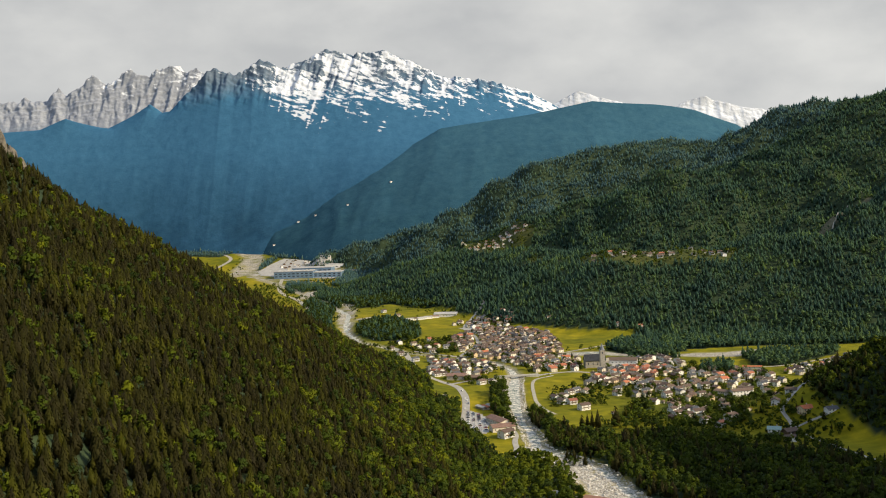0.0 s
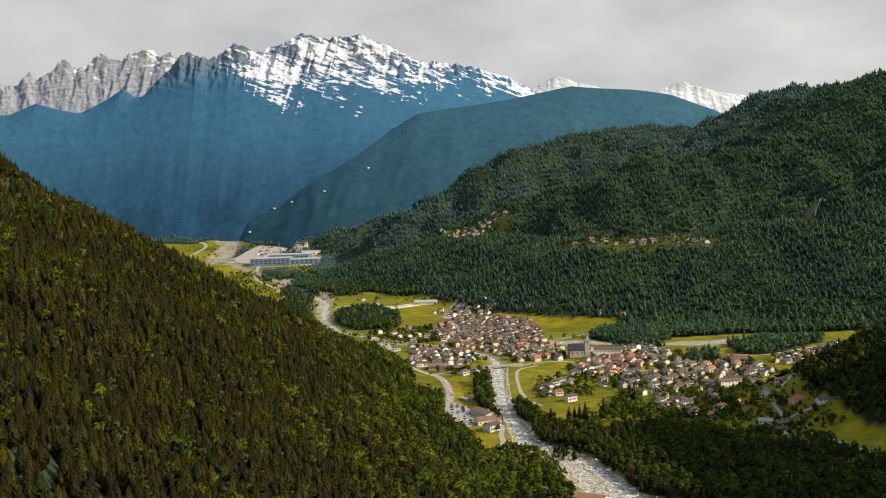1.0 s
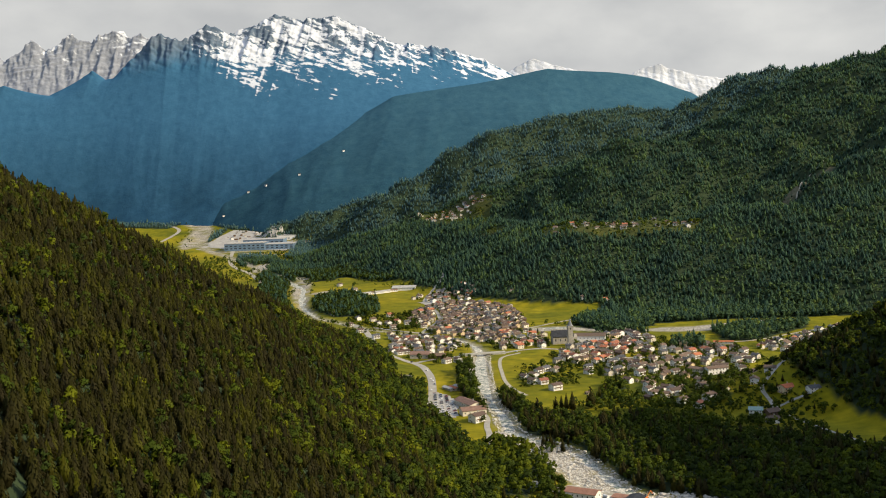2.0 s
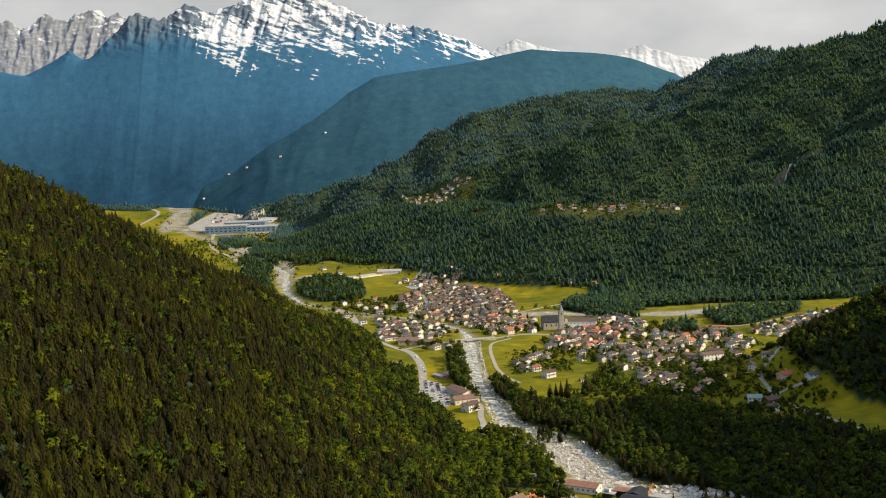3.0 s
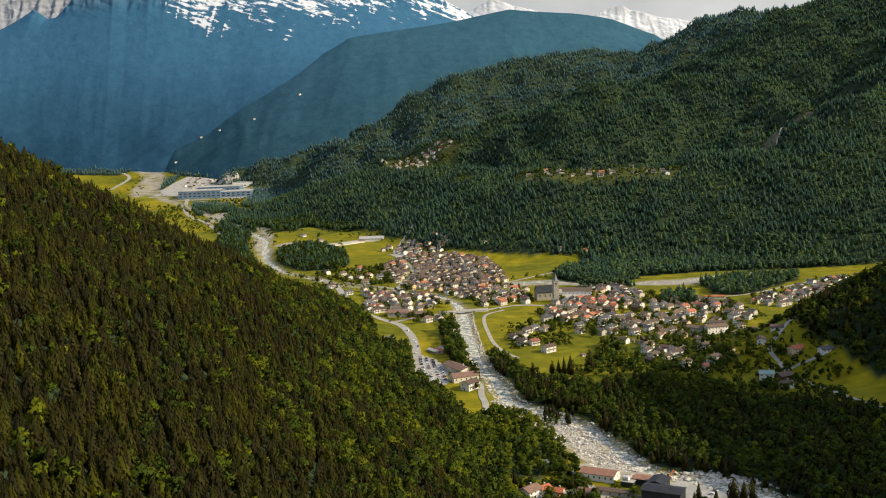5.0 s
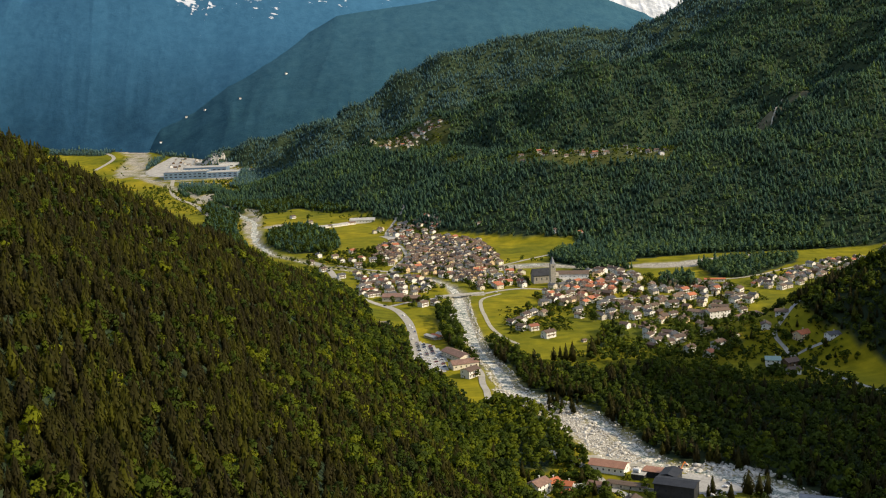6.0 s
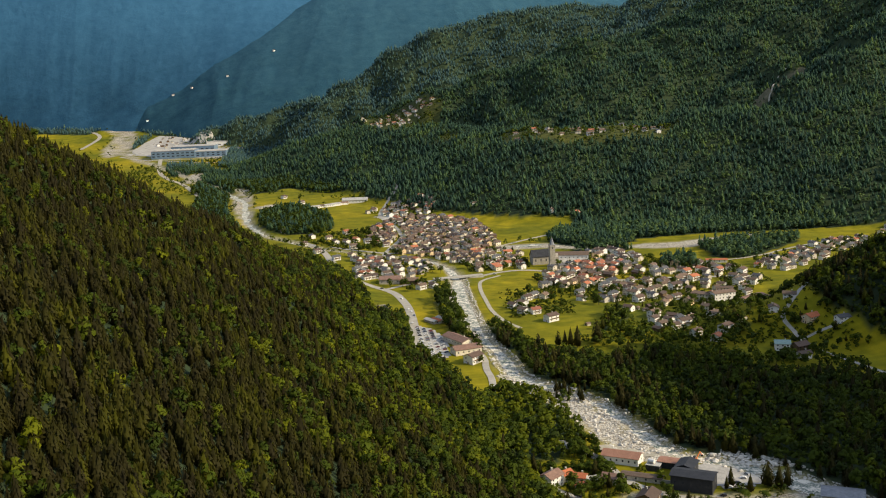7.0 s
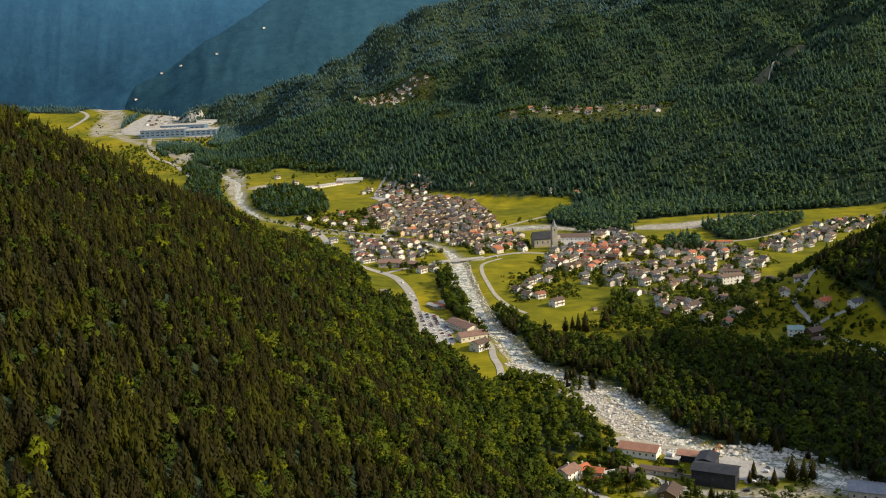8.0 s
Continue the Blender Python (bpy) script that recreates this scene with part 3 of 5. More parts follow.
def conifer_template(rng, sprays, trunk=True, core=5):
    """A spruce one metre high: a ragged cone clothed in overlapping drooping sprays. Triangles only; the stem's come last."""
    co, faces = [], []

    def face(*p):
        faces.append([len(co) + k for k in range(3)])
        co.extend(p)

    wide, taper = rng.uniform(0.16, 0.24), rng.uniform(0.6, 1.0)

    def girth(u):
        return wide * (1 - u) ** taper * (0.6 + 0.4 * min(1.0, u * 5)) + 0.006

    turn = rng.uniform(0, 6.28)
    ring = [(0.8 * wide * rng.uniform(0.75, 1.1), turn + 6.283 * k / core, rng.uniform(0.08, 0.2)) for k in range(core)]
    for (r0, a0, z0), (r1, a1, z1) in zip(ring, ring[1:] + ring[:1]):
        face((r0 * math.cos(a0), r0 * math.sin(a0), z0), (r1 * math.cos(a1), r1 * math.sin(a1), z1), (0, 0, 0.95))
    long = 0.42 / math.sqrt(sprays) + 0.045
    for i in range(sprays):
        u = 1 - math.sqrt((i + rng.random()) / sprays)
        a = turn + 2.4 * i + rng.uniform(-0.3, 0.3)
        z = 0.08 + 0.92 * u
        r = girth(u)
        h, half = long * rng.uniform(0.8, 1.3), long * rng.uniform(0.28, 0.5) / max(r, 0.05)
        out, drop = r * rng.uniform(1.0, 1.35), rng.uniform(0.2, 0.5) * h
        r_in = girth(min(u + h, 1.0)) * rng.uniform(0.7, 1.0)
        lean = rng.uniform(-0.3, 0.3)
        face((r_in * math.cos(a + lean), r_in * math.sin(a + lean), min(z + h, 1.0)), (out * math.cos(a - min(half, 0.9)), out * math.sin(a - min(half, 0.9)), z - drop * rng.random()),
             (out * math.cos(a + min(half, 0.9)), out * math.sin(a + min(half, 0.9)), z - drop * rng.random()))
    if trunk:
        for k in range(3):
            a, b = 2.094 * k, 2.094 * (k + 1)
            face((0.016 * math.cos(a), 0.016 * math.sin(a), 0), (0.016 * math.cos(b), 0.016 * math.sin(b), 0), (0, 0, 0.8))
    return np.array(co), np.array(faces)


def broadleaf_template(rng, clumps, leaves, size, limbs=3):
    """A leafy tree one metre high: clumps of small leaf sprays on limbs. Triangles only; the limbs' come first."""
    co, faces = [], []

    def face(*p):
        faces.append([len(co) + k for k in range(3)])
        co.extend(p)

    def limb(a, b, r0):
        a, b = Vector(a), Vector(b)
        u = (b - a).orthogonal().normalized()
        v = (b - a).normalized().cross(u)
        for k in range(3):
            s, t = 2.094 * k, 2.094 * (k + 1)
            face(tuple(a + (u * math.cos(s) + v * math.sin(s)) * r0), tuple(a + (u * math.cos(t) + v * math.sin(t)) * r0), tuple(b))

    mids = [Vector((0, 0, 0.84))]
    for c in range(1, clumps):
        a = 2.4 * c + rng.uniform(-0.4, 0.4)
        h = rng.uniform(0.36, 0.82)
        out = rng.uniform(0.12, 0.27) * (1.15 - abs(h - 0.5))
        mids.append(Vector((out * math.cos(a), out * math.sin(a), h)))
    if limbs:
        limb((0, 0, 0), (0, 0, 0.7), 0.024)
        for m in mids[1:1 + limbs]:
            limb((0, 0, 0.34), tuple(m), 0.012)
    for mid in mids:
        swell = rng.uniform(0.09, 0.15)
        for _ in range(leaves):
            d = Vector((rng.gauss(0, 1), rng.gauss(0, 1), rng.gauss(0, 0.8) + 0.35)).normalized()
            p = mid + d * swell * rng.uniform(0.75, 1.1)
            n = (d + Vector((rng.gauss(0, 0.14), rng.gauss(0, 0.14), rng.gauss(0, 0.14)))).normalized()
            u = n.orthogonal().normalized()
            v = n.cross(u)
            t = rng.uniform(0, 6.28)
            e = size * rng.uniform(0.7, 1.35)
            face(*[tuple(p + (u * math.cos(t + 2.094 * k) + v * math.sin(t + 2.094 * k)) * e * rng.uniform(0.8, 1.2)) for k in range(3)])
    return np.array(co), np.array(faces)


def soften(me, normals):
    """Shades a crown as one round mass: its sprays take their normals from the crown's form."""
    normals = normals / np.maximum(np.linalg.norm(normals, axis=1), 1e-6)[:, None]
    a = me.attributes.new("custom_normal", "FLOAT_VECTOR", "POINT")
    a.data.foreach_set("vector", normals.astype(np.float32).ravel())
    me.update()


def plant(name, label, mat, templates, x, y, height, tint, rng):
    """One sheet of forest: a tree of one of the templates at every place."""
    z = ground_z(x, y) - 0.3
    pick = rng.integers(0, len(templates), len(x))
    turn = rng.uniform(0, 6.283, len(x))
    fat = rng.uniform(0.85, 1.2, len(x))
    cos, fas, tin, nor, base = [], [], [], [], 0
    for k, (tc, tf) in enumerate(templates):
        i = np.flatnonzero(pick == k)
        if not len(i):
            continue
        c, s = np.cos(turn[i])[:, None], np.sin(turn[i])[:, None]
        h = height[i][:, None]
        px = (tc[:, 0] * c - tc[:, 1] * s) * h * fat[i][:, None] + x[i][:, None]
        py = (tc[:, 0] * s + tc[:, 1] * c) * h * fat[i][:, None] + y[i][:, None]
        pz = tc[None, :, 2] * h + z[i][:, None]
        cos.append(np.stack([px, py, pz], -1).reshape(-1, 3))
        fas.append((tf[None] + base + (np.arange(len(i)) * len(tc))[:, None, None]).reshape(-1, 3))
        tin.append(np.repeat(tint[i], len(tc)))
        out = tc - np.array((0, 0, 0.45))
        nx, ny = out[:, 0] * c - out[:, 1] * s, out[:, 0] * s + out[:, 1] * c
        nor.append(np.stack([nx, ny, np.broadcast_to(0.55 * out[:, 2] + 0.04, nx.shape)], -1).reshape(-1, 3))
        base += len(i) * len(tc)
    me = quads_mesh(name, np.concatenate(cos), np.concatenate(fas), mat, True)
    put_attribute(me, "tint", np.concatenate(tin))
    soften(me, np.concatenate(nor))
    return tagged(new(name, me), label, "forest", kind="stuff")


def scatter(rng, x0, x1, y0, y1, step):
    gx, gy = np.meshgrid(np.arange(x0, x1, step), np.arange(y0, y1, step))
    gx = gx.ravel() + rng.uniform(-0.48, 0.48, gx.size) * step
    gy = gy.ravel() + rng.uniform(-0.48, 0.48, gy.size) * step
    return gx, gy


rng = np.random.default_rng(7)
rnd = random.Random(11)
SPRUCE_NEAR = [conifer_template(rnd, 110, False, 7) for _ in range(9)]
SPRUCE = [conifer_template(rnd, 44, False, 6) for _ in range(9)]
SPRUCE_THIN = [conifer_template(rnd, 22, False, 5) for _ in range(9)]
SPRUCE_FAR = [(c * np.array((1.3, 1.3, 1.0)), f) for c, f in (conifer_template(rnd, 11, False, 4) for _ in range(8))]
LEAFY_NEAR = [broadleaf_template(rnd, 11, 15, 0.062, 0) for _ in range(6)]
LEAFY = [broadleaf_template(rnd, 8, 11, 0.085, 0) for _ in range(6)]
LEAFY_FAR = [broadleaf_template(rnd, 6, 5, 0.13, 0) for _ in range(5)]
BUSHES = [(c * np.array((1.25, 1.25, 1.0)) - np.array((0, 0, 0.2)), f) for c, f in (broadleaf_template(rnd, 6, 9, 0.10, 0) for _ in range(5))]
LEAFY_TINY = [broadleaf_template(rnd, 5, 4, 0.15, 0) for _ in range(5)]


def grow_slope():
    """The near mountainside: spruce above, broadleaf trees towards the foot."""
    for needles, leaves, step, y0, y1 in ((SPRUCE_NEAR, LEAFY_NEAR, 4.9, 270, 520), (SPRUCE, LEAFY_NEAR, 5.2, 520, 860), (SPRUCE_THIN, LEAFY, 5.6, 860, 1720)):
        x, y = scatter(rng, -560, 130, y0, y1, step)
        ok = wooded(x, y) & (x < 62) & ~inside(x, y, WOODS["right_bank"]) & (x > -0.5 * y - 60)
        ok &= (0.28 * (x + 371) + 0.349 * (y - 890) < 235) | (land_z(x, y) < 110)
        ok &= (309 - 0.28 * (x + 371) - 0.349 * (y - 890) > 77.5 - 0.732 * (x + 89) - 0.075 * (y - 938) - 45) | (land_z(x, y) < 90)
        x, y = x[ok], y[ok]
        rise = left_hill(x, y)
        patch = waves(x, y, 150, 4) + 0.5 * waves(x, y, 45, 6)
        leafy = rng.uniform(0, 1, len(x)) < np.clip(0.74 - rise / 150 + 0.36 * patch, 0.12, 0.94)
        ragged = np.clip(0.40 + 0.28 * rng.normal(size=len(x)) + 0.24 * patch, 0, 1)
        tall = (11.2 + 2.6 * rng.normal(size=len(x)) + 1.5 * patch + 3.0 * np.clip(1 - rise / 70, 0, 1)).clip(4.5, 19)
        a, b = ~leafy, leafy
        plant("conifer_forest", "dense olive-green spruce forest on a steep slope", CONIFER, needles, x[a], y[a], tall[a], ragged[a], rng)
        plant("broadleaf_forest", "bright green broadleaf wood at the foot of a slope", BROADLEAF, leaves, x[b], y[b], tall[b] * 0.88, ragged[b], rng)


def grow_valley():
    """Woods on the valley floor and along the river."""
    x, y = scatter(rng, -340, 700, 420, 1760, 5.9)
    ok = wooded(x, y) & ((x >= 62) | inside(x, y, WOODS["left_bank"]) | inside(x, y, WOODS["near_bank"]) | (y > 1720))
    ok &= ~((left_hill(x, y) > 8) & (x < 62)) & (x < 0.45 * y + 50)
    x, y = x[ok], y[ok]
    patch = waves(x, y, 110, 2)
    leafy = rng.uniform(0, 1, len(x)) < np.clip(np.where(inside(x, y, WOODS["right_bank"]), 0.74, 0.72) + 0.45 * patch, 0.2, 0.96)
    leafy |= inside(x, y, WOODS["left_bank"]) | inside(x, y, WOODS["near_bank"])
    # Near-bank trees are tinted lighter in place of sunlight on them.
    tint = np.clip(0.38 + 0.22 * rng.normal(size=len(x)) + 0.28 * ((x < 112) & (y < 1050)), 0, 1)
    tall = (11.8 + 3.0 * rng.normal(size=len(x))).clip(4.5, 21)
    tall = np.where(inside(x, y, WOODS["islet"]), tall * 0.8, tall)
    a, b = ~leafy, leafy
    # Trees beyond y = 1450 take the faintly haze-tinted colours.
    for part_of, needles, leaves in ((y < 1450, CONIFER, BROADLEAF), (y >= 1450, CONIFER_FAINT_HAZE, LEAF_FAINT_HAZE)):
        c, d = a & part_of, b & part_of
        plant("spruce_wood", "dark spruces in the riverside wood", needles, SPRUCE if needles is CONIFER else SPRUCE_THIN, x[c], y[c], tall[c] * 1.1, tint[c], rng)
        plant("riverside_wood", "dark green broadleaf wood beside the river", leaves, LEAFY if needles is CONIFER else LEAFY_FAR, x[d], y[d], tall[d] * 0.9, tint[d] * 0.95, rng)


def grow_hills():
    """The wooded hills across the valley."""
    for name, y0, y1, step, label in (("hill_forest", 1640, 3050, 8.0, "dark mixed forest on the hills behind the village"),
                                      ("upper_forest", 3050, 4290, 9.4, "dark forest on the high hills with haze blue in its colour")):
        x, y = scatter(rng, -1500, 1750, y0, y1, step)
        ok = wooded(x, y) & (x < 0.52 * y + 120) & (x > -0.36 * y) & ((x < -150) | (y < np.interp(x, [q[0] for q in KNOLL + SKYLINE[1:]], [q[1] for q in KNOLL + SKYLINE[1:]]) + 60))
        ok &= ~(left_hill(x, y) > floor_z(y) + 3)
        bare = inside(x, y, SCARS[0]) | inside(x, y, SCARS[1])
        ok &= ~bare | (rng.uniform(0, 1, len(x)) < 0.25)
        x, y = x[ok], y[ok]
        patch = waves(x, y, 240, 7) + 0.6 * waves(x, y, 80, 3)
        leafy = rng.uniform(0, 1, len(x)) < np.clip(0.26 + 0.36 * patch, 0.04, 0.8)
        # Tint patches vary the trees and also imitate sunlit and shaded hillside.
        tint = np.clip(0.42 + 0.2 * rng.normal(size=len(x)) + 0.30 * patch, 0, 1)
        tall = (10.2 + 2.6 * rng.normal(size=len(x))).clip(5, 18)
        a, b = ~leafy, leafy
        # The haze tint in the foliage is stronger on the farther belt.
        plant(name, label, CONIFER_FAINT_HAZE if y0 < 2000 else CONIFER_HAZED, SPRUCE_FAR, x[a], y[a], tall[a] * 1.25, tint[a], rng)
        plant(name + "_leafy", "green broadleaf trees among the hill spruces", LEAF_FAINT_HAZE if y0 < 2000 else LEAF_HAZED, LEAFY_FAR if y0 < 2000 else LEAFY_TINY, x[b], y[b], tall[b] * 0.85, tint[b] * 0.75, rng)
    x, y = scatter(rng, -420, 60, 1780, 2640, 8.0)
    ok = wooded(x, y) & (left_hill(x, y) < floor_z(y)) & (y < 2640) & (x < 0.5 * y) & ((y < 1640) | ~(land_z(x, y) > floor_z(y) + 7))
    x, y = x[ok], y[ok]
    plant("shore_wood", "dark trees on the far river bank", BROADLEAF, LEAFY_FAR, x, y, rng.uniform(8, 15, len(x)), rng.uniform(0.0, 0.35, len(x)), rng)


grow_slope()
grow_valley()
grow_hills()

# ---- builders of things ----


def part(name, bm, mat, parent, label=""):
    me = bpy.data.meshes.new(name)
    bm.to_mesh(me)
    bm.free()
    me.materials.append(mat)
    ob = new(name, me)
    ob.parent = parent
    return tagged(ob, label)


def shared(name, me, parent, m, label=""):
    ob = new(name, me)
    ob.parent = parent
    ob.matrix_basis = m
    return tagged(ob, label)


def box(bm, x0, x1, y0, y1, z0, z1, bevel=0.0):
    r = bmesh.ops.create_cube(bm, size=1.0)
    for v in r["verts"]:
        v.co = ((x0 + x1) / 2 + v.co.x * (x1 - x0), (y0 + y1) / 2 + v.co.y * (y1 - y0), (z0 + z1) / 2 + v.co.z * (z1 - z0))
    if bevel:
        bmesh.ops.bevel(bm, geom=list({e for v in r["verts"] for e in v.link_edges}), offset=bevel, segments=1, affect="EDGES")
    return bm


def prism(bm, outline, x0, x1):
    """An outline in y and z, drawn out along x."""
    a = [bm.verts.new((x0, y, z)) for y, z in outline]
    b = [bm.verts.new((x1, y, z)) for y, z in outline]
    bm.faces.new(a[::-1])
    bm.faces.new(b)
    for k in range(len(a)):
        j = (k + 1) % len(a)
        bm.faces.new((a[k], a[j], b[j], b[k]))
    bmesh.ops.recalc_face_normals(bm, faces=bm.faces)
    return bm


def plain_mesh(name, bm, mat):
    me = bpy.data.meshes.new(name)
    bm.to_mesh(me)
    bm.free()
    me.materials.append(mat)
    return me


WINDOW_MESH = plain_mesh("window", box(bmesh.new(), -0.55, 0.55, -0.05, 0.05, -0.7, 0.7), GLASS_MAT)
FRAME_MESH = plain_mesh("window_frame", box(box(box(box(bmesh.new(), -0.75, 0.75, -0.03, 0.03, 0.7, 0.9), -0.75, 0.75, -0.03, 0.10, -0.9, -0.7), -0.75, -0.55, -0.03, 0.03, -0.7, 0.7), 0.55, 0.75, -0.03, 0.03, -0.7, 0.7), WHITE_WALL)
DOOR_MESH = plain_mesh("door", box(bmesh.new(), -0.6, 0.6, -0.05, 0.05, 0.0, 2.1), TIMBER)


def gable(name, l, w, h, pitch, wall, roof, label, category, group="", rows=2, cols=3, chimney=True, balcony=False, framed=False, over=0.8, flat=False):
    """A building with its ridge along x, standing on z = 0, with footings below."""
    root = tagged(new(name), label, category, group)
    rise = math.tan(radians(pitch)) * w / 2
    bm = bmesh.new()
    if flat:
        prism(bm, [(-w / 2, -3), (w / 2, -3), (w / 2, h), (-w / 2, h)], -l / 2, l / 2)
    else:
        prism(bm, [(-w / 2, -3), (w / 2, -3), (w / 2, h), (0, h + rise), (-w / 2, h)], -l / 2, l / 2)
    part("wall", bm, wall, root)
    bm = bmesh.new()
    t = 0.35
    if flat:
        box(bm, -l / 2 - 0.25, l / 2 + 0.25, -w / 2 - 0.25, w / 2 + 0.25, h + 0.004, h + 0.45, 0.05)
    else:
        e = w / 2 + over
        ze = h + rise - math.tan(radians(pitch)) * e
        prism(bm, [(-e, ze + 0.03), (0, h + rise + 0.03), (e, ze + 0.03), (e, ze + t), (0, h + rise + t + 0.08), (-e, ze + t)], -l / 2 - over, l / 2 + over)
    part("roof", bm, roof, root)
    if chimney and not flat:
        x, y = l * 0.2, w * 0.16
        bm = box(bmesh.new(), x - 0.45, x + 0.45, y - 0.45, y + 0.45, h + rise * 0.5, h + rise + 1.1, 0.03)
        box(bm, x - 0.6, x + 0.6, y - 0.6, y + 0.6, h + rise + 1.1, h + rise + 1.28)
        part("chimney", bm, GREY_WALL, root)
    gap = h / max(rows, 1)

    def window(m):
        ob = shared("window", WINDOW_MESH, root, m)
        if framed:
            shared("window_frame", FRAME_MESH, ob, Matrix.Identity(4))

    for r in range(rows):
        z = gap * (r + 0.55)
        for side in (-1, 1):
            for c in range(cols):
                window(pose((c + 0.5) / cols * l - l / 2, side * (w / 2 + 0.02), z, 0, 0, 0 if side > 0 else 180))
            if not flat and side < 0:
                window(pose(-(l / 2 + 0.02), 0.22 * w, z, 0, 0, 90))
            elif r == 0:
                window(pose(l / 2 + 0.02, 0.2 * w, z, 0, 0, -90))
    shared("door", DOOR_MESH, root, pose(-(l / 2 + 0.03), w * 0.02, 0, 0, 0, 90))
    if balcony:
        z = gap + 0.1
        bm = box(bmesh.new(), -l * 0.42, l * 0.42, -w / 2 - 1.3, -w / 2 - 0.01, z - 0.15, z)
        box(bm, -l * 0.42, l * 0.42, -w / 2 - 1.3, -w / 2 - 1.2, z, z + 0.95)
        part("balcony", bm, TIMBER, root, "brown timber balcony")
    return root


def seat(x, y, rad=6.0):
    """The height at which a thing of that radius rests."""
    return float(min(ground_z(x + a, y + b) for a, b in ((0, 0), (rad, 0), (-rad, 0), (0, rad), (0, -rad)))) + 0.15


def stand(ob, x, y, turn, rad=6.0, dz=0.0):
    ob.matrix_basis = pose(x, y, seat(x, y, rad) + dz, 0, 0, turn)
    return ob


# ---- river, stones, roads ----


def smooth_line(pts, step):
    """Points every few metres along a line, rounded at its bends."""
    p = np.array(pts, float)
    for _ in range(2):
        q = [p[0]]
        for a, b in zip(p[:-1], p[1:]):
            q += [0.75 * a + 0.25 * b, 0.25 * a + 0.75 * b]
        p = np.array(q + [p[-1]])
    s = np.r_[0, np.cumsum(np.hypot(*np.diff(p[:, :2], axis=0).T))]
    u = np.arange(0, s[-1], step)
    return np.stack([np.interp(u, s, p[:, k]) for k in range(p.shape[1])], -1)


def strip(name, label, pts, width, mat, lift, category="road", step=5.0, across=3, level=None):
    p = smooth_line(pts, step)
    half = p[:, 2] if p.shape[1] > 2 else np.full(len(p), width / 2)
    d = np.gradient(p[:, :2], axis=0)
    d /= np.linalg.norm(d, axis=1)[:, None]
    k = np.linspace(-1, 1, across)
    x = p[:, :1] - d[:, 1:] * half[:, None] * k
    y = p[:, 1:2] + d[:, :1] * half[:, None] * k
    z = (ground_z(x, y) if level is None else level(x, y)) + lift
    me = quads_mesh(name, np.stack([x, y, z], -1).reshape(-1, 3), grid_faces(across, len(p))[:, ::-1], mat, True)
    return tagged(new(name, me), label, category, kind="structure")


strip("river", "shallow turquoise mountain river with white rapids", [(x, y, (0.9 if y < 1100 else 0.72 if y < 1640 else 1.0) * half) for x, y, half in RIVER if y < 2700], 0, WATER, -1.55, "river", 4.0, 9, lambda x, y: floor_z(y) + 0.22 * waves(x, y, 17, 2))
strip("road", "pale asphalt valley road", [(-90, 1800), (-64, 1745), (-41, 1552), (-20, 1475), (8, 1443), (21, 1405), (27, 1346), (26, 1284), (23, 1222), (19, 1164), (20, 1120)], 9.5, ROAD_MAT, 0.30)
strip("village_street", "pale village street", [(8, 1440), (36, 1461), (69, 1474), (80, 1475)], 7, ROAD_MAT, 0.34)
strip("village_street", "pale village street", [(126, 1480), (165, 1500), (200, 1498), (235, 1470), (262, 1420), (300, 1400), (345, 1405), (400, 1390), (450, 1380)], 6.5, ROAD_MAT, 0.34)
strip("village_street", "pale village street", [(-50, 1746), (-4, 1698), (32, 1666), (79, 1655), (130, 1650)], 7, ROAD_MAT, 0.32)
strip("village_street", "pale village street", [(20, 1650), (39, 1719), (62, 1790), (60, 1900), (40, 1990), (47, 2077), (70, 2168), (90, 2208)], 6, ROAD_MAT, 0.36)
strip("village_street", "pale village street", [(70, 2168), (92, 2200), (84, 2240), (40, 2300)], 6, ROAD_MAT, 0.38)
strip("field_road", "pale gravel field road", [(290, 1745), (266, 1729), (206, 1684), (166, 1650), (120, 1660)], 6, TRACK_MAT, 0.35)
strip("river_path", "pale gravel path beside the river", [(155, 1478), (127, 1457), (119, 1417), (115, 1347), (113, 1285), (120, 1245), (130, 1215)], 4.5, TRACK_MAT, 0.35)
strip("lane", "curving pale lane below the inn", [(72, 1150), (76, 1120), (71, 1089), (72, 1063), (68, 1034), (56, 993), (50, 960)], 6, ROAD_MAT, 0.4)
strip("hill_road", "pale lane to the hillside farms", [(410, 1175), (388, 1156), (366, 1140), (369, 1117), (367, 1097), (370, 1072), (386, 1010), (410, 930)], 4.5, ROAD_MAT, 0.4)
strip("hill_road", "pale drive to a farmhouse", [(367, 1097), (385, 1100), (404, 1092)], 3.5, ROAD_MAT, 0.42)
strip("lower_road", "pale road past the works beside the river", [(104, 885), (112, 862), (117, 826), (130, 803), (159, 783), (188, 768), (230, 740), (290, 600)], 6.5, ROAD_MAT, 0.4)
strip("lower_lane", "pale lane between houses", [(60, 838), (69, 822), (77, 811), (90, 790)], 5, ROAD_MAT, 0.42)
strip("railway", "grey-brown railway line curving up the valley", [(-510, 3380), (-465, 2989), (-417, 2801), (-364, 2674), (-330, 2524), (-295, 2393), (-270, 2300)], 11, TRACK_MAT, 0.5)
strip("valley_road", "pale road to the factory", [(-640, 3470), (-508, 3330), (-389, 3222), (-285, 3140)], 10, ROAD_MAT, 0.5)
strip("highway", "pale two-lane highway curving up the valley", [(-800, 3700), (-786, 3814), (-778, 3900), (-790, 3975), (-830, 4060), (-900, 4130)], 13, ROAD_MAT, 0.6)
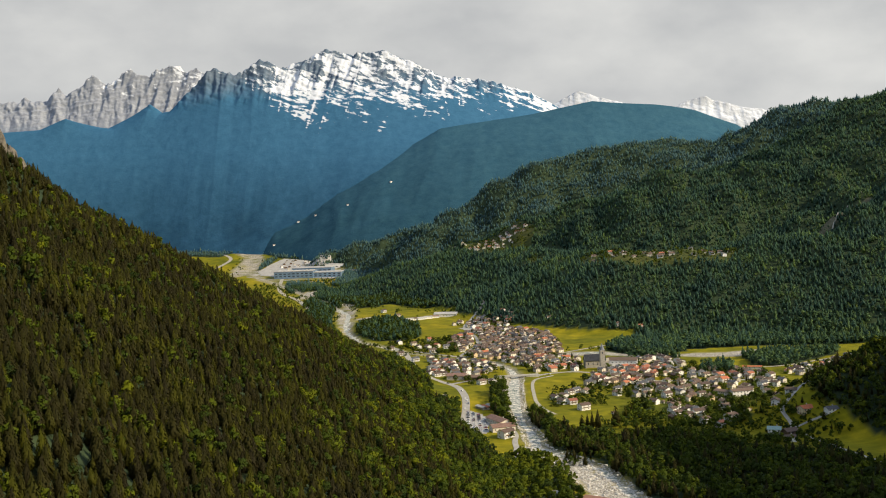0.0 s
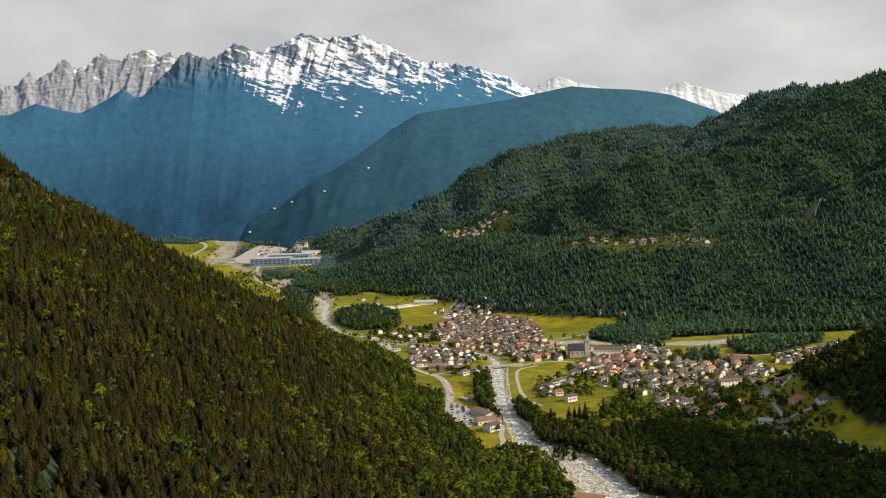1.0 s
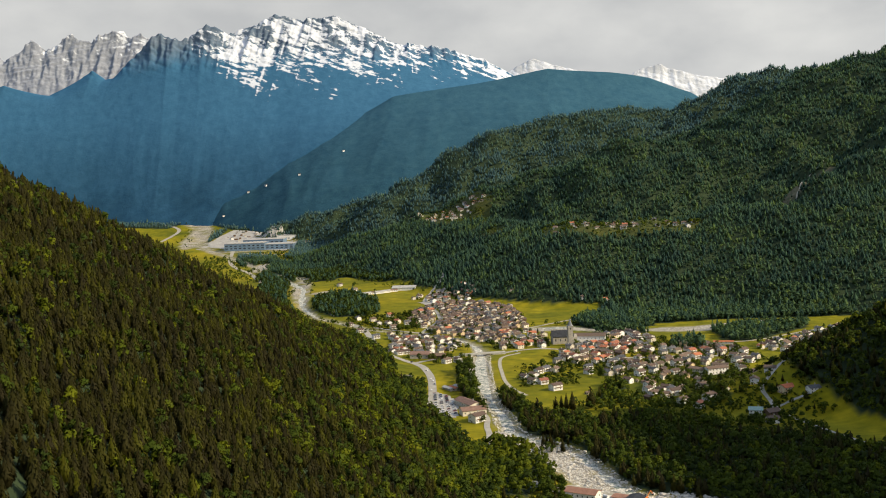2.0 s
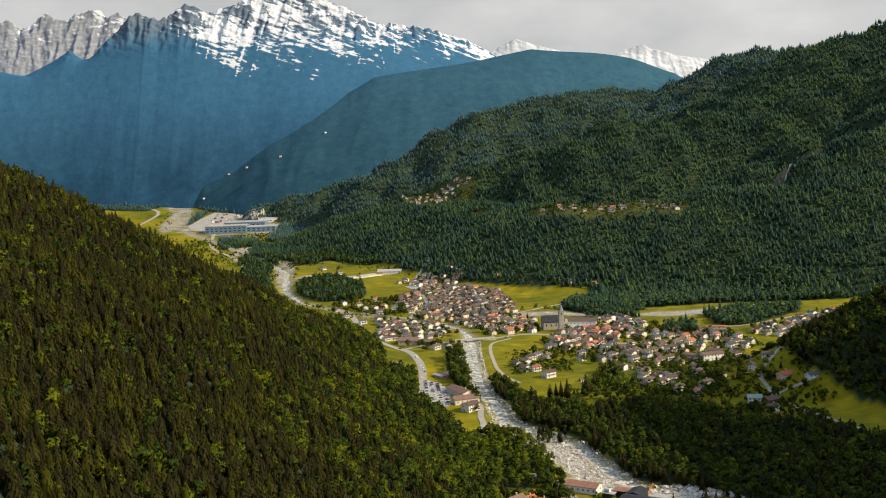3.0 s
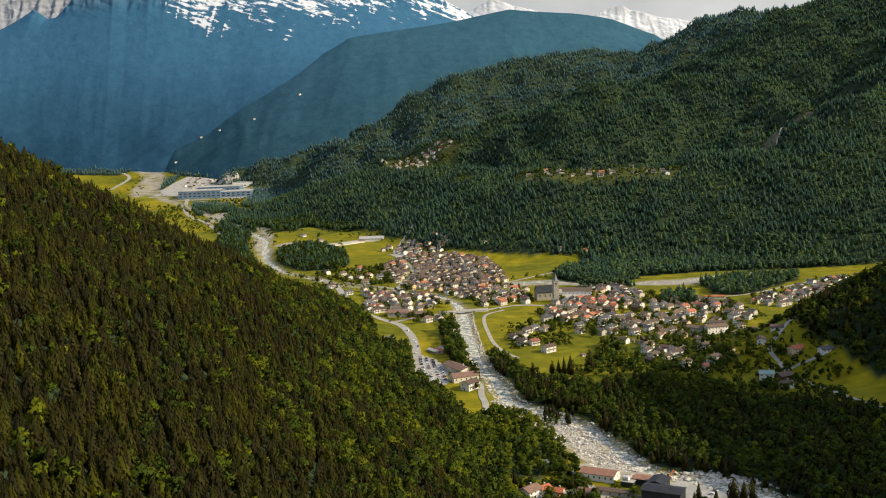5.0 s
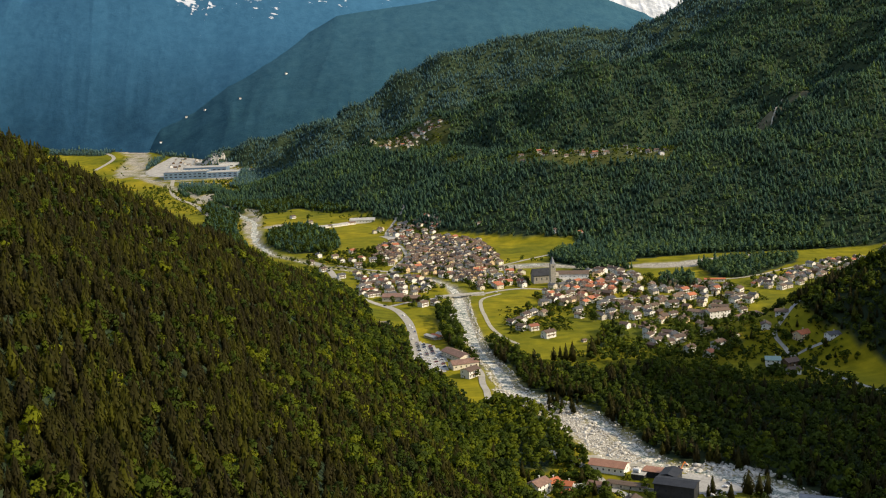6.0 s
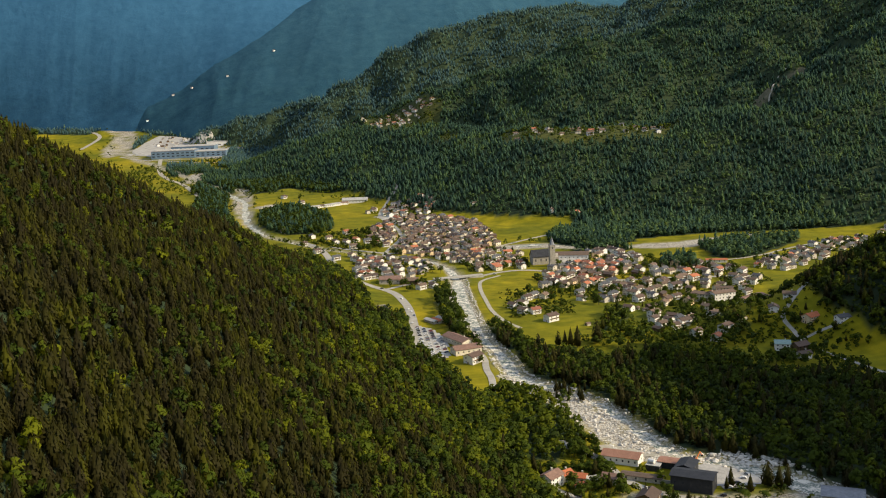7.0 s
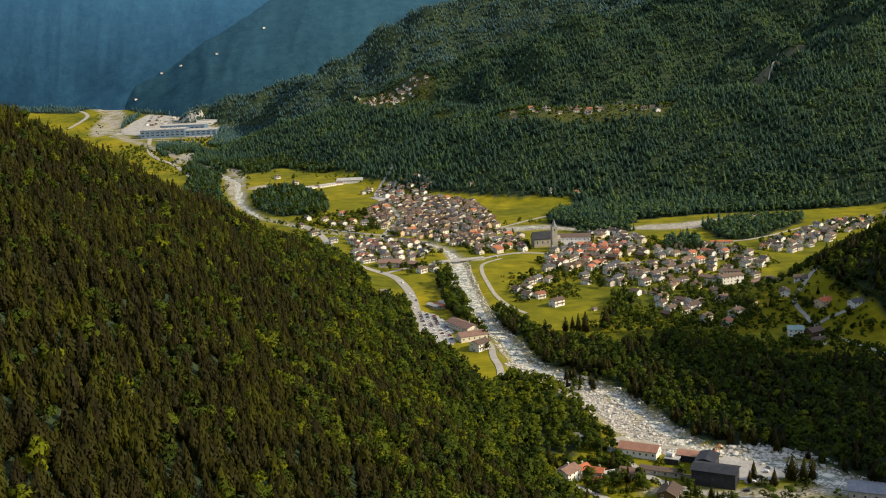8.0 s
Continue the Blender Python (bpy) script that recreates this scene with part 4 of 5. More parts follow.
strip("meadow_road", "pale lane along the meadow edge", [(440, 1480), (500, 1490), (560, 1530), (640, 1560)], 5, TRACK_MAT, 0.5)
strip("forest_track", "pale earth track winding through a clearing", [(968, 2384), (932, 2347), (945, 2320), (900, 2310), (860, 2260), (833, 2238), (850, 2200), (800, 2129)], 3.2, TRACK_MAT, 0.8)
strip("hamlet_lane", "pale steep lane through the hamlet", [(120, 2850), (150, 2760), (140, 2700), (142, 2640)], 5, TRACK_MAT, 1.0)


def sheet(name, label, poly, mat, lift, category):
    """A flat outline laid on the ground."""
    xs, ys = [p[0] for p in poly], [p[1] for p in poly]
    gx, gy = np.arange(min(xs), max(xs) + 3, 3.0), np.arange(min(ys), max(ys) + 3, 3.0)
    x, y = np.meshgrid(gx, gy)
    f = grid_faces(len(gx), len(gy))
    keep = inside(x.ravel()[f].mean(1), y.ravel()[f].mean(1), poly)
    me = quads_mesh(name, np.stack([x, y, ground_z(x, y) + lift], -1).reshape(-1, 3), f[keep], mat, True)
    return tagged(new(name, me), label, category, kind="structure")


CARPARK = [(27, 1262), (42, 1240), (50, 1205), (48, 1160), (45, 1131), (24, 1132), (20, 1164), (24, 1222)]
sheet("car_park", "pale paved car park beside the road", CARPARK, YARD_MAT, 0.26, "car park")
sheet("works_yard", "pale paved yard beside the river", [(166, 836), (178, 846), (208, 826), (210, 810), (186, 796), (172, 800), (166, 815)], YARD_MAT, 0.24, "yard")
sheet("river_shore", "pale gravel shore track", [(108, 884), (120, 880), (140, 868), (150, 862), (172, 850), (176, 855), (150, 870), (126, 890)], TRACK_MAT, 0.5, "gravel")
sheet("sports_ground", "pale sports ground", [(404, 1490), (424, 1480), (428, 1462), (412, 1464)], YARD_MAT, 0.3, "sports ground")
sheet("church_square", "pale paved square beside the church", [(230, 1520), (240, 1575), (290, 1580), (285, 1530)], YARD_MAT, 0.28, "square")
sheet("village_square", "pale paved square in the old village", [(60, 1930), (40, 1990), (30, 2015), (60, 2010), (85, 1950)], YARD_MAT, 0.3, "square")
sheet("settling_pond", "pale blue-grey settling pond in the gravel", [(212, 1662), (236, 1668), (252, 1664), (248, 1652), (214, 1652)], WATER, 0.35, "pond")
sheet("quarry_yard", "pale gravel works yard", [(-630, 3525), (-541, 3440), (-330, 3340), (-318, 3540), (-400, 3700), (-430, 3810), (-580, 3905), (-612, 3760)], YARD_MAT, 0.4, "yard")


def rocks_mesh(name, x, y, size, rng2, mat):
    """Angular stones, each an icosahedron knocked out of shape."""
    bm = bmesh.new()
    bmesh.ops.create_icosphere(bm, subdivisions=1, radius=1.0)
    tc = np.array([v.co[:] for v in bm.verts])
    tf = np.array([[v.index for v in f.verts] for f in bm.faces])
    bm.free()
    n = len(x)
    co = tc[None] * rng2.uniform(0.62, 1.15, (n, len(tc), 1)) * np.array((1.0, 0.8, 0.6)) * size[:, None, None]
    a = rng2.uniform(0, 6.28, n)
    c, s = np.cos(a)[:, None], np.sin(a)[:, None]
    px, py = co[..., 0] * c - co[..., 1] * s + x[:, None], co[..., 0] * s + co[..., 1] * c + y[:, None]
    pz = co[..., 2] + (ground_z(x, y) + 0.12 * size)[:, None]
    f = (tf[None] + (np.arange(n) * len(tc))[:, None, None]).reshape(-1, 3)
    return quads_mesh(name, np.stack([px, py, pz], -1).reshape(-1, 3), f, mat)


def lay_stones():
    r = np.random.default_rng(21)
    x, y = r.uniform(60, 300, 100000), r.uniform(700, 1480, 100000)
    d, half = line_near(x, y, RIVER)
    bar = belt(x, y, BAR, 2) > 0.5
    edge = (np.abs(d - half) < 4.5) & (r.uniform(0, 1, len(x)) < 0.5)
    rapid = (d < half) & (r.uniform(0, 1, len(x)) < 0.025) & (y < 1180)
    point = inside(x, y, [(176, 852), (200, 838), (232, 822), (240, 812), (228, 838), (196, 862)])
    keep = ((bar & (r.uniform(0, 1, len(x)) < 0.75)) | edge | rapid | point)
    x, y = x[keep], y[keep]
    size = np.exp(r.normal(-0.42, 0.5, len(x))).clip(0.3, 2.6)
    size = np.where(inside(x, y, [(176, 852), (200, 838), (232, 822), (240, 812), (228, 838), (196, 862)]), size * 1.7, size)
    tagged(new("river_boulders", rocks_mesh("river_boulders", x, y, size, r, STONE_MAT)), "pale boulders strewn along the mountain river", "boulders", kind="stuff")


lay_stones()


def build_bridge():
    root = tagged(new("road_bridge"), "pale concrete road bridge over the river", "bridge")
    part("deck", box(bmesh.new(), -32, 32, -4, 4, 1.6, 2.4, 0.05), CONCRETE, root)
    for side in (-1, 1):
        part("parapet", box(bmesh.new(), -32, 32, side * 4 - 0.2, side * 4 + 0.2, 2.404, 3.4, 0.03), CONCRETE, root)
        part("abutment", prism(bmesh.new(), [(-4.5, -4), (4.5, -4), (4.0, 1.6), (-4.0, 1.6)], side * 15 - 2, side * 15 + 2), STONE_WALL, root)
        part("ramp", prism(bmesh.new(), [(-4.6, -3), (4.6, -3), (3.9, 1.59), (-3.9, 1.59)], side * 24.6 - 7, side * 24.6 + 7), CONCRETE, root)
    root.matrix_basis = pose(103, 1477, -0.4, 0, 0, 7)


build_bridge()

# ---- buildings ----
KINDS = [
    ("house", 12, 9.5, 6.0, 24, WHITE_WALL, UMBER_TILES, "white plastered house with a dark brown tiled roof", True),
    ("house", 11, 9.0, 5.6, 26, CREAM_WALL, DUN_TILES, "cream plastered house with a dun tiled roof", False),
    ("house", 13, 10, 6.4, 22, WHITE_WALL, DUN_TILES, "white plastered house with a weathered dun roof", True),
    ("house", 10, 9.0, 6.8, 27, OCHRE_WALL, UMBER_TILES, "ochre plastered house with a dark brown roof", False),
    ("house", 11, 9.0, 6.0, 25, GREY_WALL, SLATE_TILES, "grey rendered house with a slate roof", False),
    ("house", 12, 9.5, 6.2, 24, WHITE_WALL, SLATE_TILES, "white house with a grey slate roof and balcony", True),
    ("house", 11, 9.5, 6.0, 25, CREAM_WALL, TERRACOTTA, "cream house with an orange-red tiled roof", False),
    ("house", 12, 10, 6.2, 24, WHITE_WALL, TERRACOTTA, "white house with a red tiled roof and balcony", True),
    ("barn", 13, 8.5, 4.5, 25, TIMBER, UMBER_TILES, "brown timber barn with a dark tiled roof", False),
    ("house", 16, 11, 7.5, 23, WHITE_WALL, UMBER_TILES, "large white house with a dark brown roof", True),
    ("shed", 6, 4.5, 2.6, 22, GREY_WALL, DUN_TILES, "small grey shed with a dun roof", False),
]
MODELS = {}
FAR_HOUSES = []
TAKEN = []
hr = random.Random(5)


def put_house(k, x, y, turn, group="village houses", s=1.0):
    """A house of a kind; the first of each kind is built, the others are copies."""
    name, l, w, h, pitch, wall, roof, label, balcony = KINDS[k]
    s *= 0.84
    TAKEN.append((x, y, max(l, w) * 0.62 * s))
    if y > 1700 or x > 560:
        FAR_HOUSES.append((k, x, y, turn, s))
        return None
    if k not in MODELS:
        MODELS[k] = gable(name, l, w, h, pitch, wall, roof, label, name, group, 2 if h > 5 else 1, 2 if h > 3 else 1, name == "house", balcony)
        ob = MODELS[k]
    else:
        ob = copy_thing(MODELS[k], Matrix.Identity(4))
        tagged(ob, group=group)
    ob.matrix_basis = pose(x, y, seat(x, y, 5), 0, 0, turn) @ Matrix.Diagonal((s, s, s, 1))
    return ob


def clear(x, y, r):
    if belt(x, y, RIVER, 7) > 0.3 or belt(x, y, WASH, 6) > 0.3 or belt(x, y, WASH_EAST, 6) > 0.3:
        return False
    for road in ([(-41, 1552, 0), (-20, 1475, 0), (8, 1443, 0), (21, 1405, 0), (27, 1346, 0), (26, 1284, 0), (19, 1164, 0)], [(-50, 1720, 0), (-4, 1673, 0), (32, 1638, 0), (79, 1642, 0), (130, 1650, 0)],
                 [(126, 1480, 0), (165, 1500, 0), (200, 1498, 0), (235, 1470, 0), (262, 1420, 0), (300, 1400, 0), (345, 1405, 0), (400, 1390, 0), (450, 1380, 0)],
                 [(20, 1650, 0), (39, 1719, 0), (62, 1790, 0), (60, 1900, 0), (40, 1990, 0), (47, 2077, 0), (70, 2168, 0)], [(8, 1440, 0), (36, 1461, 0), (80, 1475, 0)]):
        if line_near(np.float64(x), np.float64(y), road)[0] < r + 4:
            return False
    return all(math.hypot(x - a, y - b) > r + c for a, b, c in TAKEN)


def special(ob, x, y, turn, rad, dz=0.0):
    TAKEN.append((x, y, rad))
    return stand(ob, x, y, turn, min(rad, 10), dz)


# church and the buildings beside it
def build_church():
    root = tagged(new("church"), "stone church with a steep dark roof and tall tower", "church")
    part("nave", prism(bmesh.new(), [(-7.5, -3), (7.5, -3), (7.5, 11), (0, 18.5), (-7.5, 11)], -15, 15), STONE_WALL, root)
    part("roof", prism(bmesh.new(), [(-8.4, 10.2), (0, 18.6), (8.4, 10.2), (8.4, 10.7), (0, 19.2), (-8.4, 10.7)], -15.6, 15.6), DARK_ROOF, root)
    part("choir", prism(bmesh.new(), [(-4.5, -3), (4.5, -3), (4.5, 8), (0, 12.5), (-4.5, 8)], 15.002, 21), STONE_WALL, root)
    for k in range(4):
        for side in (-1, 1):
            shared("window", WINDOW_MESH, root, pose(-11 + 7 * k, side * 7.53, 6, 0, 0, 0 if side > 0 else 180) @ Matrix.Diagonal((1.2, 1, 2.4, 1)))
    tower = part("tower", box(bmesh.new(), -3.4, 3.4, -3.4, 3.4, -3, 28, 0.1), STONE_WALL, root)
    tower.matrix_basis = pose(6, -24, 0)
    bm = box(bmesh.new(), -3.8, 3.8, -3.8, 3.8, 28.004, 28.7)
    c = part("cornice", bm, CONCRETE, tower)
    bm = bmesh.new()
    bmesh.ops.create_cone(bm, segments=8, radius1=3.5, radius2=0.12, depth=9.5, cap_ends=True)
    spire = part("spire", bm, GREY_ROOF, tower, "pointed grey spire")
    spire.matrix_basis = pose(0, 0, 33.45, 0, 0, 22.5)
    for k in range(4):
        m = pose(0, 0, 0, 0, 0, 90 * k) @ pose(0, 3.43, 24.5) @ Matrix.Diagonal((1.3, 1, 1.8, 1))
        shared("belfry_opening", WINDOW_MESH, tower, m)
    special(root, 222, 1533, 4, 20)


build_church()
special(gable("parish_hall", 44, 20, 7, 17, WHITE_WALL, DUN_TILES, "long white hall with a grey-brown roof", "hall", rows=1, cols=8, chimney=False), 266, 1552, -14, 26)

# works by the river
special(gable("storehouse", 25, 12.5, 5.2, 20, WHITE_WALL, RUST_ROOF, "white storehouse with a rust-red metal roof", "storehouse", rows=1, cols=6, chimney=False, framed=True), 125, 859, -34, 14)
special(gable("dark_works", 26, 14, 9.5, 12, DARK_ROOF, DARK_ROOF, "black-clad works building with a dark roof", "works", rows=1, cols=5, chimney=False), 155, 806, -33, 15)
special(gable("dark_annex", 15, 11, 8.0, 14, DARK_ROOF, DARK_ROOF, "dark works annex with a low pitched roof", "works", rows=1, cols=2, chimney=False), 158, 826, 55, 9)
special(gable("plant_house", 15, 9, 4.4, 8, DARK_ROOF, RUST_ROOF, "low dark plant house with a rusty roof", "works", rows=1, cols=3, chimney=False), 153, 842, -34, 9)
special(gable("pump_house", 9, 8, 3.6, 10, DARK_ROOF, CONCRETE, "low dark building with a pale flat roof", "works", rows=1, cols=2, chimney=False, flat=True), 141, 841, -34, 7)
special(gable("solar_hall", 24, 16, 6, 10, GREY_WALL, GREY_ROOF, "low hall with a ribbed grey roof", "hall", rows=1, cols=4, chimney=False), 236, 772, -28, 14)
special(gable("wall_shed", 26, 6, 3.2, 10, GREY_WALL, DUN_TILES, "long low shed with a brown roof", "shed", rows=1, cols=4, chimney=False), 128, 826, -33, 8)


def build_retaining_wall():
    """The long wall between the lower road and the works."""
    root = tagged(new("retaining_wall"), "long pale retaining wall below the works", "wall")
    for k in range(10):
        part("wall_panel", box(bmesh.new(), -25 + 5 * k, -20.06 + 5 * k, -0.35, 0.35, -2.5, 2.0, 0.04), CONCRETE, root)
    part("coping", box(bmesh.new(), -25.1, 25.1, -0.5, 0.5, 2.004, 2.25, 0.04), STONE_WALL, root)
    root.matrix_basis = pose(139, 818, float(ground_z(139, 818)), 0, 0, -34)


build_retaining_wall()


def build_tank():
    root = tagged(new("storage_tank"), "white roof plant on the low dark building", "tank")
    bm = bmesh.new()
    bmesh.ops.create_cone(bm, segments=16, radius1=1.4, radius2=1.4, depth=4.5, cap_ends=True)
    body = part("tank", bm, WHITE_WALL, root)
    body.matrix_basis = pose(0, 0, 1.5, 90, 0, 0)
    for k in (-1.4, 1.4):
        part("cradle", box(bmesh.new(), -1.2, 1.2, k - 0.2, k + 0.2, 0, 0.6), CONCRETE, root)
    root.matrix_basis = pose(139.5, 841.5, seat(141, 841, 7) + 3.6 + 0.45, 0, 0, 40)


build_tank()


def build_excavator():
    root = tagged(new("excavator"), "orange excavator standing on the river shore", "excavator")
    orange = simple("orange_paint", (0.62, 0.16, 0.03), (0.72, 0.22, 0.05), 1.0, 0.45)
    for side in (-1, 1):
        part("track", box(bmesh.new(), -2.0, 2.0, side * 1.1 - 0.3, side * 1.1 + 0.3, 0, 0.8, 0.25), RUBBER, root)
    part("body", box(bmesh.new(), -1.6, 1.4, -1.3, 1.3, 0.85, 2.2, 0.15), orange, root)
    part("cab", box(bmesh.new(), 0.2, 1.4, 0.2, 1.25, 2.21, 3.3, 0.1), GLASS_MAT, root)
    b = part("boom", box(bmesh.new(), 0, 4.5, -0.25, 0.25, -0.25, 0.25, 0.05), orange, root)
    b.matrix_basis = pose(1.2, -0.4, 2.0, 0, -48, 0)
    d = part("dipper", box(bmesh.new(), 0, 3.2, -0.18, 0.18, -0.18, 0.18, 0.05), orange, root)
    d.matrix_basis = pose(4.2, -0.4, 5.3, 0, 55, 0)
    part("bucket", box(bmesh.new(), 5.6, 6.6, -0.9, 0.1, 1.9, 2.9, 0.1), RUBBER, root)
    root.matrix_basis = pose(172, 850, seat(172, 850, 2) + 0.3, 0, 0, 30) @ Matrix.Scale(1.2, 4)


build_excavator()
# the inn by the car park
special(gable("inn", 36, 14, 5.5, 20, CREAM_WALL, BROWN_ROOF, "long inn with a weathered brown roof", "inn", rows=1, cols=7, framed=True), 60, 1180, -66, 17)
special(gable("inn_wing", 26, 14, 5.5, 20, CREAM_WALL, BROWN_ROOF, "inn wing with a brown hipped roof", "inn", rows=1, cols=5), 62, 1145, 14, 12)
special(gable("house", 15, 11, 7.0, 22, WHITE_WALL, UMBER_TILES, "white guest house with a dark roof and balconies", "house", rows=2, cols=4, balcony=True, framed=True), 64, 1113, 40, 9)
special(gable("greenhouse", 18, 6, 2.6, 18, GREY_WALL, CONCRETE, "long low shed with a pale roof", "shed", rows=1, cols=3, chimney=False), 44, 1268, -62, 6)
special(gable("greenhouse", 18, 6, 2.6, 18, GREY_WALL, CONCRETE, "long low shed with a pale roof", "shed", rows=1, cols=3, chimney=False), 57, 1273, -62, 6)
special(gable("shed", 15, 6, 2.8, 18, GREY_WALL, RED_ROOF, "low shed with a red roof", "shed", rows=1, cols=2, chimney=False), 50, 1267, -62, 6)
# hotel and school
special(gable("hotel", 26, 13, 11, 14, WHITE_WALL, DUN_TILES, "large white three-storey hotel with a low roof", "hotel", rows=3, cols=6, chimney=False), 360, 1268, 12, 15)
special(gable("hotel_wing", 20, 12, 9, 14, CREAM_WALL, DUN_TILES, "cream three-storey hotel wing", "hotel", rows=3, cols=6, chimney=False), 342, 1278, -52, 11)
special(gable("hotel_annex", 18, 11, 8, 14, WHITE_WALL, DUN_TILES, "white three-storey annex with a brown-grey roof", "hotel", rows=3, cols=5, chimney=False), 376, 1300, -20, 11)
special(gable("school", 36, 17, 5, 13, WHITE_WALL, BROWN_ROOF, "long low building with a broad brown roof", "hall", rows=1, cols=10, chimney=False), 390, 1258, 34, 19)
special(gable("grandstand", 26, 9, 3.5, 8, WHITE_WALL, RED_ROOF, "low stand with a bright red roof", "stand", rows=1, cols=4, chimney=False), 436, 1474, -14, 12)
special(gable("barn", 48, 26, 6, 14, WHITE_WALL, CONCRETE, "large white barn with a pale metal roof", "barn", rows=1, cols=8, chimney=False), 9, 2211, -10, 26)
special(gable("farm_shed", 17, 9, 4, 16, WHITE_WALL, CONCRETE, "long low white farm shed with a pale roof", "shed", rows=1, cols=4, chimney=False), -68, 2161, 24, 9)
special(gable("farm_shed", 17, 9, 4, 16, WHITE_WALL, DUN_TILES, "long low white farm shed with a dun roof", "shed", rows=1, cols=4, chimney=False), -56, 2171, 18, 9)
special(gable("farm_shed", 17, 9, 4, 16, WHITE_WALL, CONCRETE, "long low white farm shed with a pale roof", "shed", rows=1, cols=4, chimney=False), -43, 2173, 20, 9)
special(gable("farm_shed", 17, 9, 4, 16, WHITE_WALL, CONCRETE, "long low white farm shed with a pale roof", "shed", rows=1, cols=4, chimney=False), -29, 2182, 26, 9)
special(gable("farm_shed", 17, 9, 4, 16, WHITE_WALL, BROWN_ROOF, "long low white farm shed with a brown roof", "shed", rows=1, cols=4, chimney=False), -15, 2191, 15, 9)
special(gable("barn", 26, 18, 6, 18, GREY_WALL, BROWN_ROOF, "large farm building with a broad brown roof", "barn", rows=1, cols=4, chimney=False), 18, 1478, -12, 15)
special(gable("barn", 22, 13, 5, 20, TIMBER, DUN_TILES, "timber farm building with a dun roof", "barn", rows=1, cols=4, chimney=False), 40, 1468, -12, 12)
# hillside farms
special(gable("chalet", 15, 11, 7, 24, OCHRE_WALL, RED_ROOF, "ochre chalet with an orange tiled roof", "chalet", rows=2, cols=4, balcony=True, framed=True), 388, 1120, 25, 9)
special(gable("house", 13, 10, 6.5, 24, WHITE_WALL, GREEN_ROOF, "white house with a green metal roof", "house", rows=2, cols=3, framed=True), 341, 1080, -20, 8)
special(gable("house", 14, 10, 5.5, 26, TIMBER, UMBER_TILES, "dark timber house with a brown roof", "house", rows=2, cols=3, balcony=True), 355, 1074, 20, 8)
special(gable("house", 12, 9, 6, 24, WHITE_WALL, SLATE_TILES, "white house with a grey roof by the wood", "house", rows=2, cols=3, framed=True), 407, 1097, 10, 8)
special(gable("house", 12, 9, 6, 24, WHITE_WALL, DUN_TILES, "white house with a dun roof under the wood", "house", rows=2, cols=3), 388, 1166, -25, 8)
special(gable("house", 11, 9, 6, 24, WHITE_WALL, UMBER_TILES, "white gabled house beside the lane", "house", rows=2, cols=3), 366, 1153, 70, 8)
special(gable("house", 11, 8, 5, 24, WHITE_WALL, DUN_TILES, "small white house below the lane", "house", rows=1, cols=3), 347, 1050, 5, 8)
# houses by the works
special(gable("house", 13, 10, 7.5, 24, WHITE_WALL, BROWN_ROOF, "tall white house with a brown tiled roof", "house", rows=3, cols=3, framed=True), 69, 828, 40, 8)
special(gable("house", 8, 7, 5, 26, CREAM_WALL, RED_ROOF, "cream house with a red tiled roof", "house", rows=2, cols=2, framed=True), 80, 836, 30, 6)
special(gable("house", 9, 7, 4.5, 26, CREAM_WALL, RED_ROOF, "small cream house with a red roof", "house", rows=1, cols=2, framed=True), 88, 831, -30, 6)
special(gable("shed", 6, 5, 3, 22, WHITE_WALL, RED_ROOF, "small white shed with a red roof", "shed", rows=1, cols=1, chimney=False), 86, 820, 50, 4)
special(gable("shed", 8, 6, 3, 22, WHITE_WALL, CONCRETE, "small white shed with a pale roof", "shed", rows=1, cols=2, chimney=False), 96, 829, 10, 5)
special(gable("house", 9, 8, 4.5, 26, GREY_WALL, BROWN_ROOF, "small house with a brown roof among trees", "house", rows=1, cols=2, framed=True), 107, 826, -35, 6)
special(gable("house", 14, 11, 5, 25, TIMBER, UMBER_TILES, "dark house with a brown roof below the road", "house", rows=2, cols=3, framed=True), 121, 792, 55, 9)
special(gable("hut", 11, 9, 2.6, 10, WHITE_WALL, CONCRETE, "low hut with a pale rounded roof among trees", "hut", rows=1, cols=2, chimney=False), 94, 893, -20, 7)


def build_factory():
    root = tagged(new("factory"), "long blue factory with pale flat roofs", "factory")
    for name, x0, x1, y0, y1, h, wall, roof in (("hall", -112, 15, -22, 60, 20, BLUE_WALL, GREY_ROOF), ("store", 15.01, 105, -15, 60, 15, BLUE_WALL, CONCRETE), ("rear_hall", -70, 60, 70, 150, 26, BLUE_WALL, CONCRETE), ("office", 20, 85, 190, 240, 30, WHITE_WALL, CONCRETE), ("depot", -130, -60, 230, 290, 14, OCHRE_WALL, GREY_ROOF), ("depot", -40, 0, 260, 330, 12, CREAM_WALL, CONCRETE), ("depot", 90, 140, 120, 180, 12, CREAM_WALL, GREY_ROOF)):
        b = part(name, box(bmesh.new(), x0, x1, y0, y1, -4, h, 0.3), wall, root)
        part("roof", box(bmesh.new(), x0 - 0.5, x1 + 0.5, y0 - 0.5, y1 + 0.5, h + 0.02, h + 1.2, 0.2), roof, b)
        n = int((x1 - x0) / 14)
        for k in range(n):
            for r in range(2):
                shared("window", WINDOW_MESH, b, pose(x0 + (k + 0.5) / n * (x1 - x0), y0 - 0.05, h * (0.3 + 0.4 * r)) @ Matrix.Diagonal((7, 1, 2, 1)))
    for k in range(10):
        part("rooflight", box(bmesh.new(), -105 + k * 12, -98 + k * 12, -15, 52, 21.2, 22.6, 0.3), CONCRETE, root)
    root.matrix_basis = pose(-424, 3400, float(floor_z(3400)) + 0.5, 0, 0, -3)


build_factory()

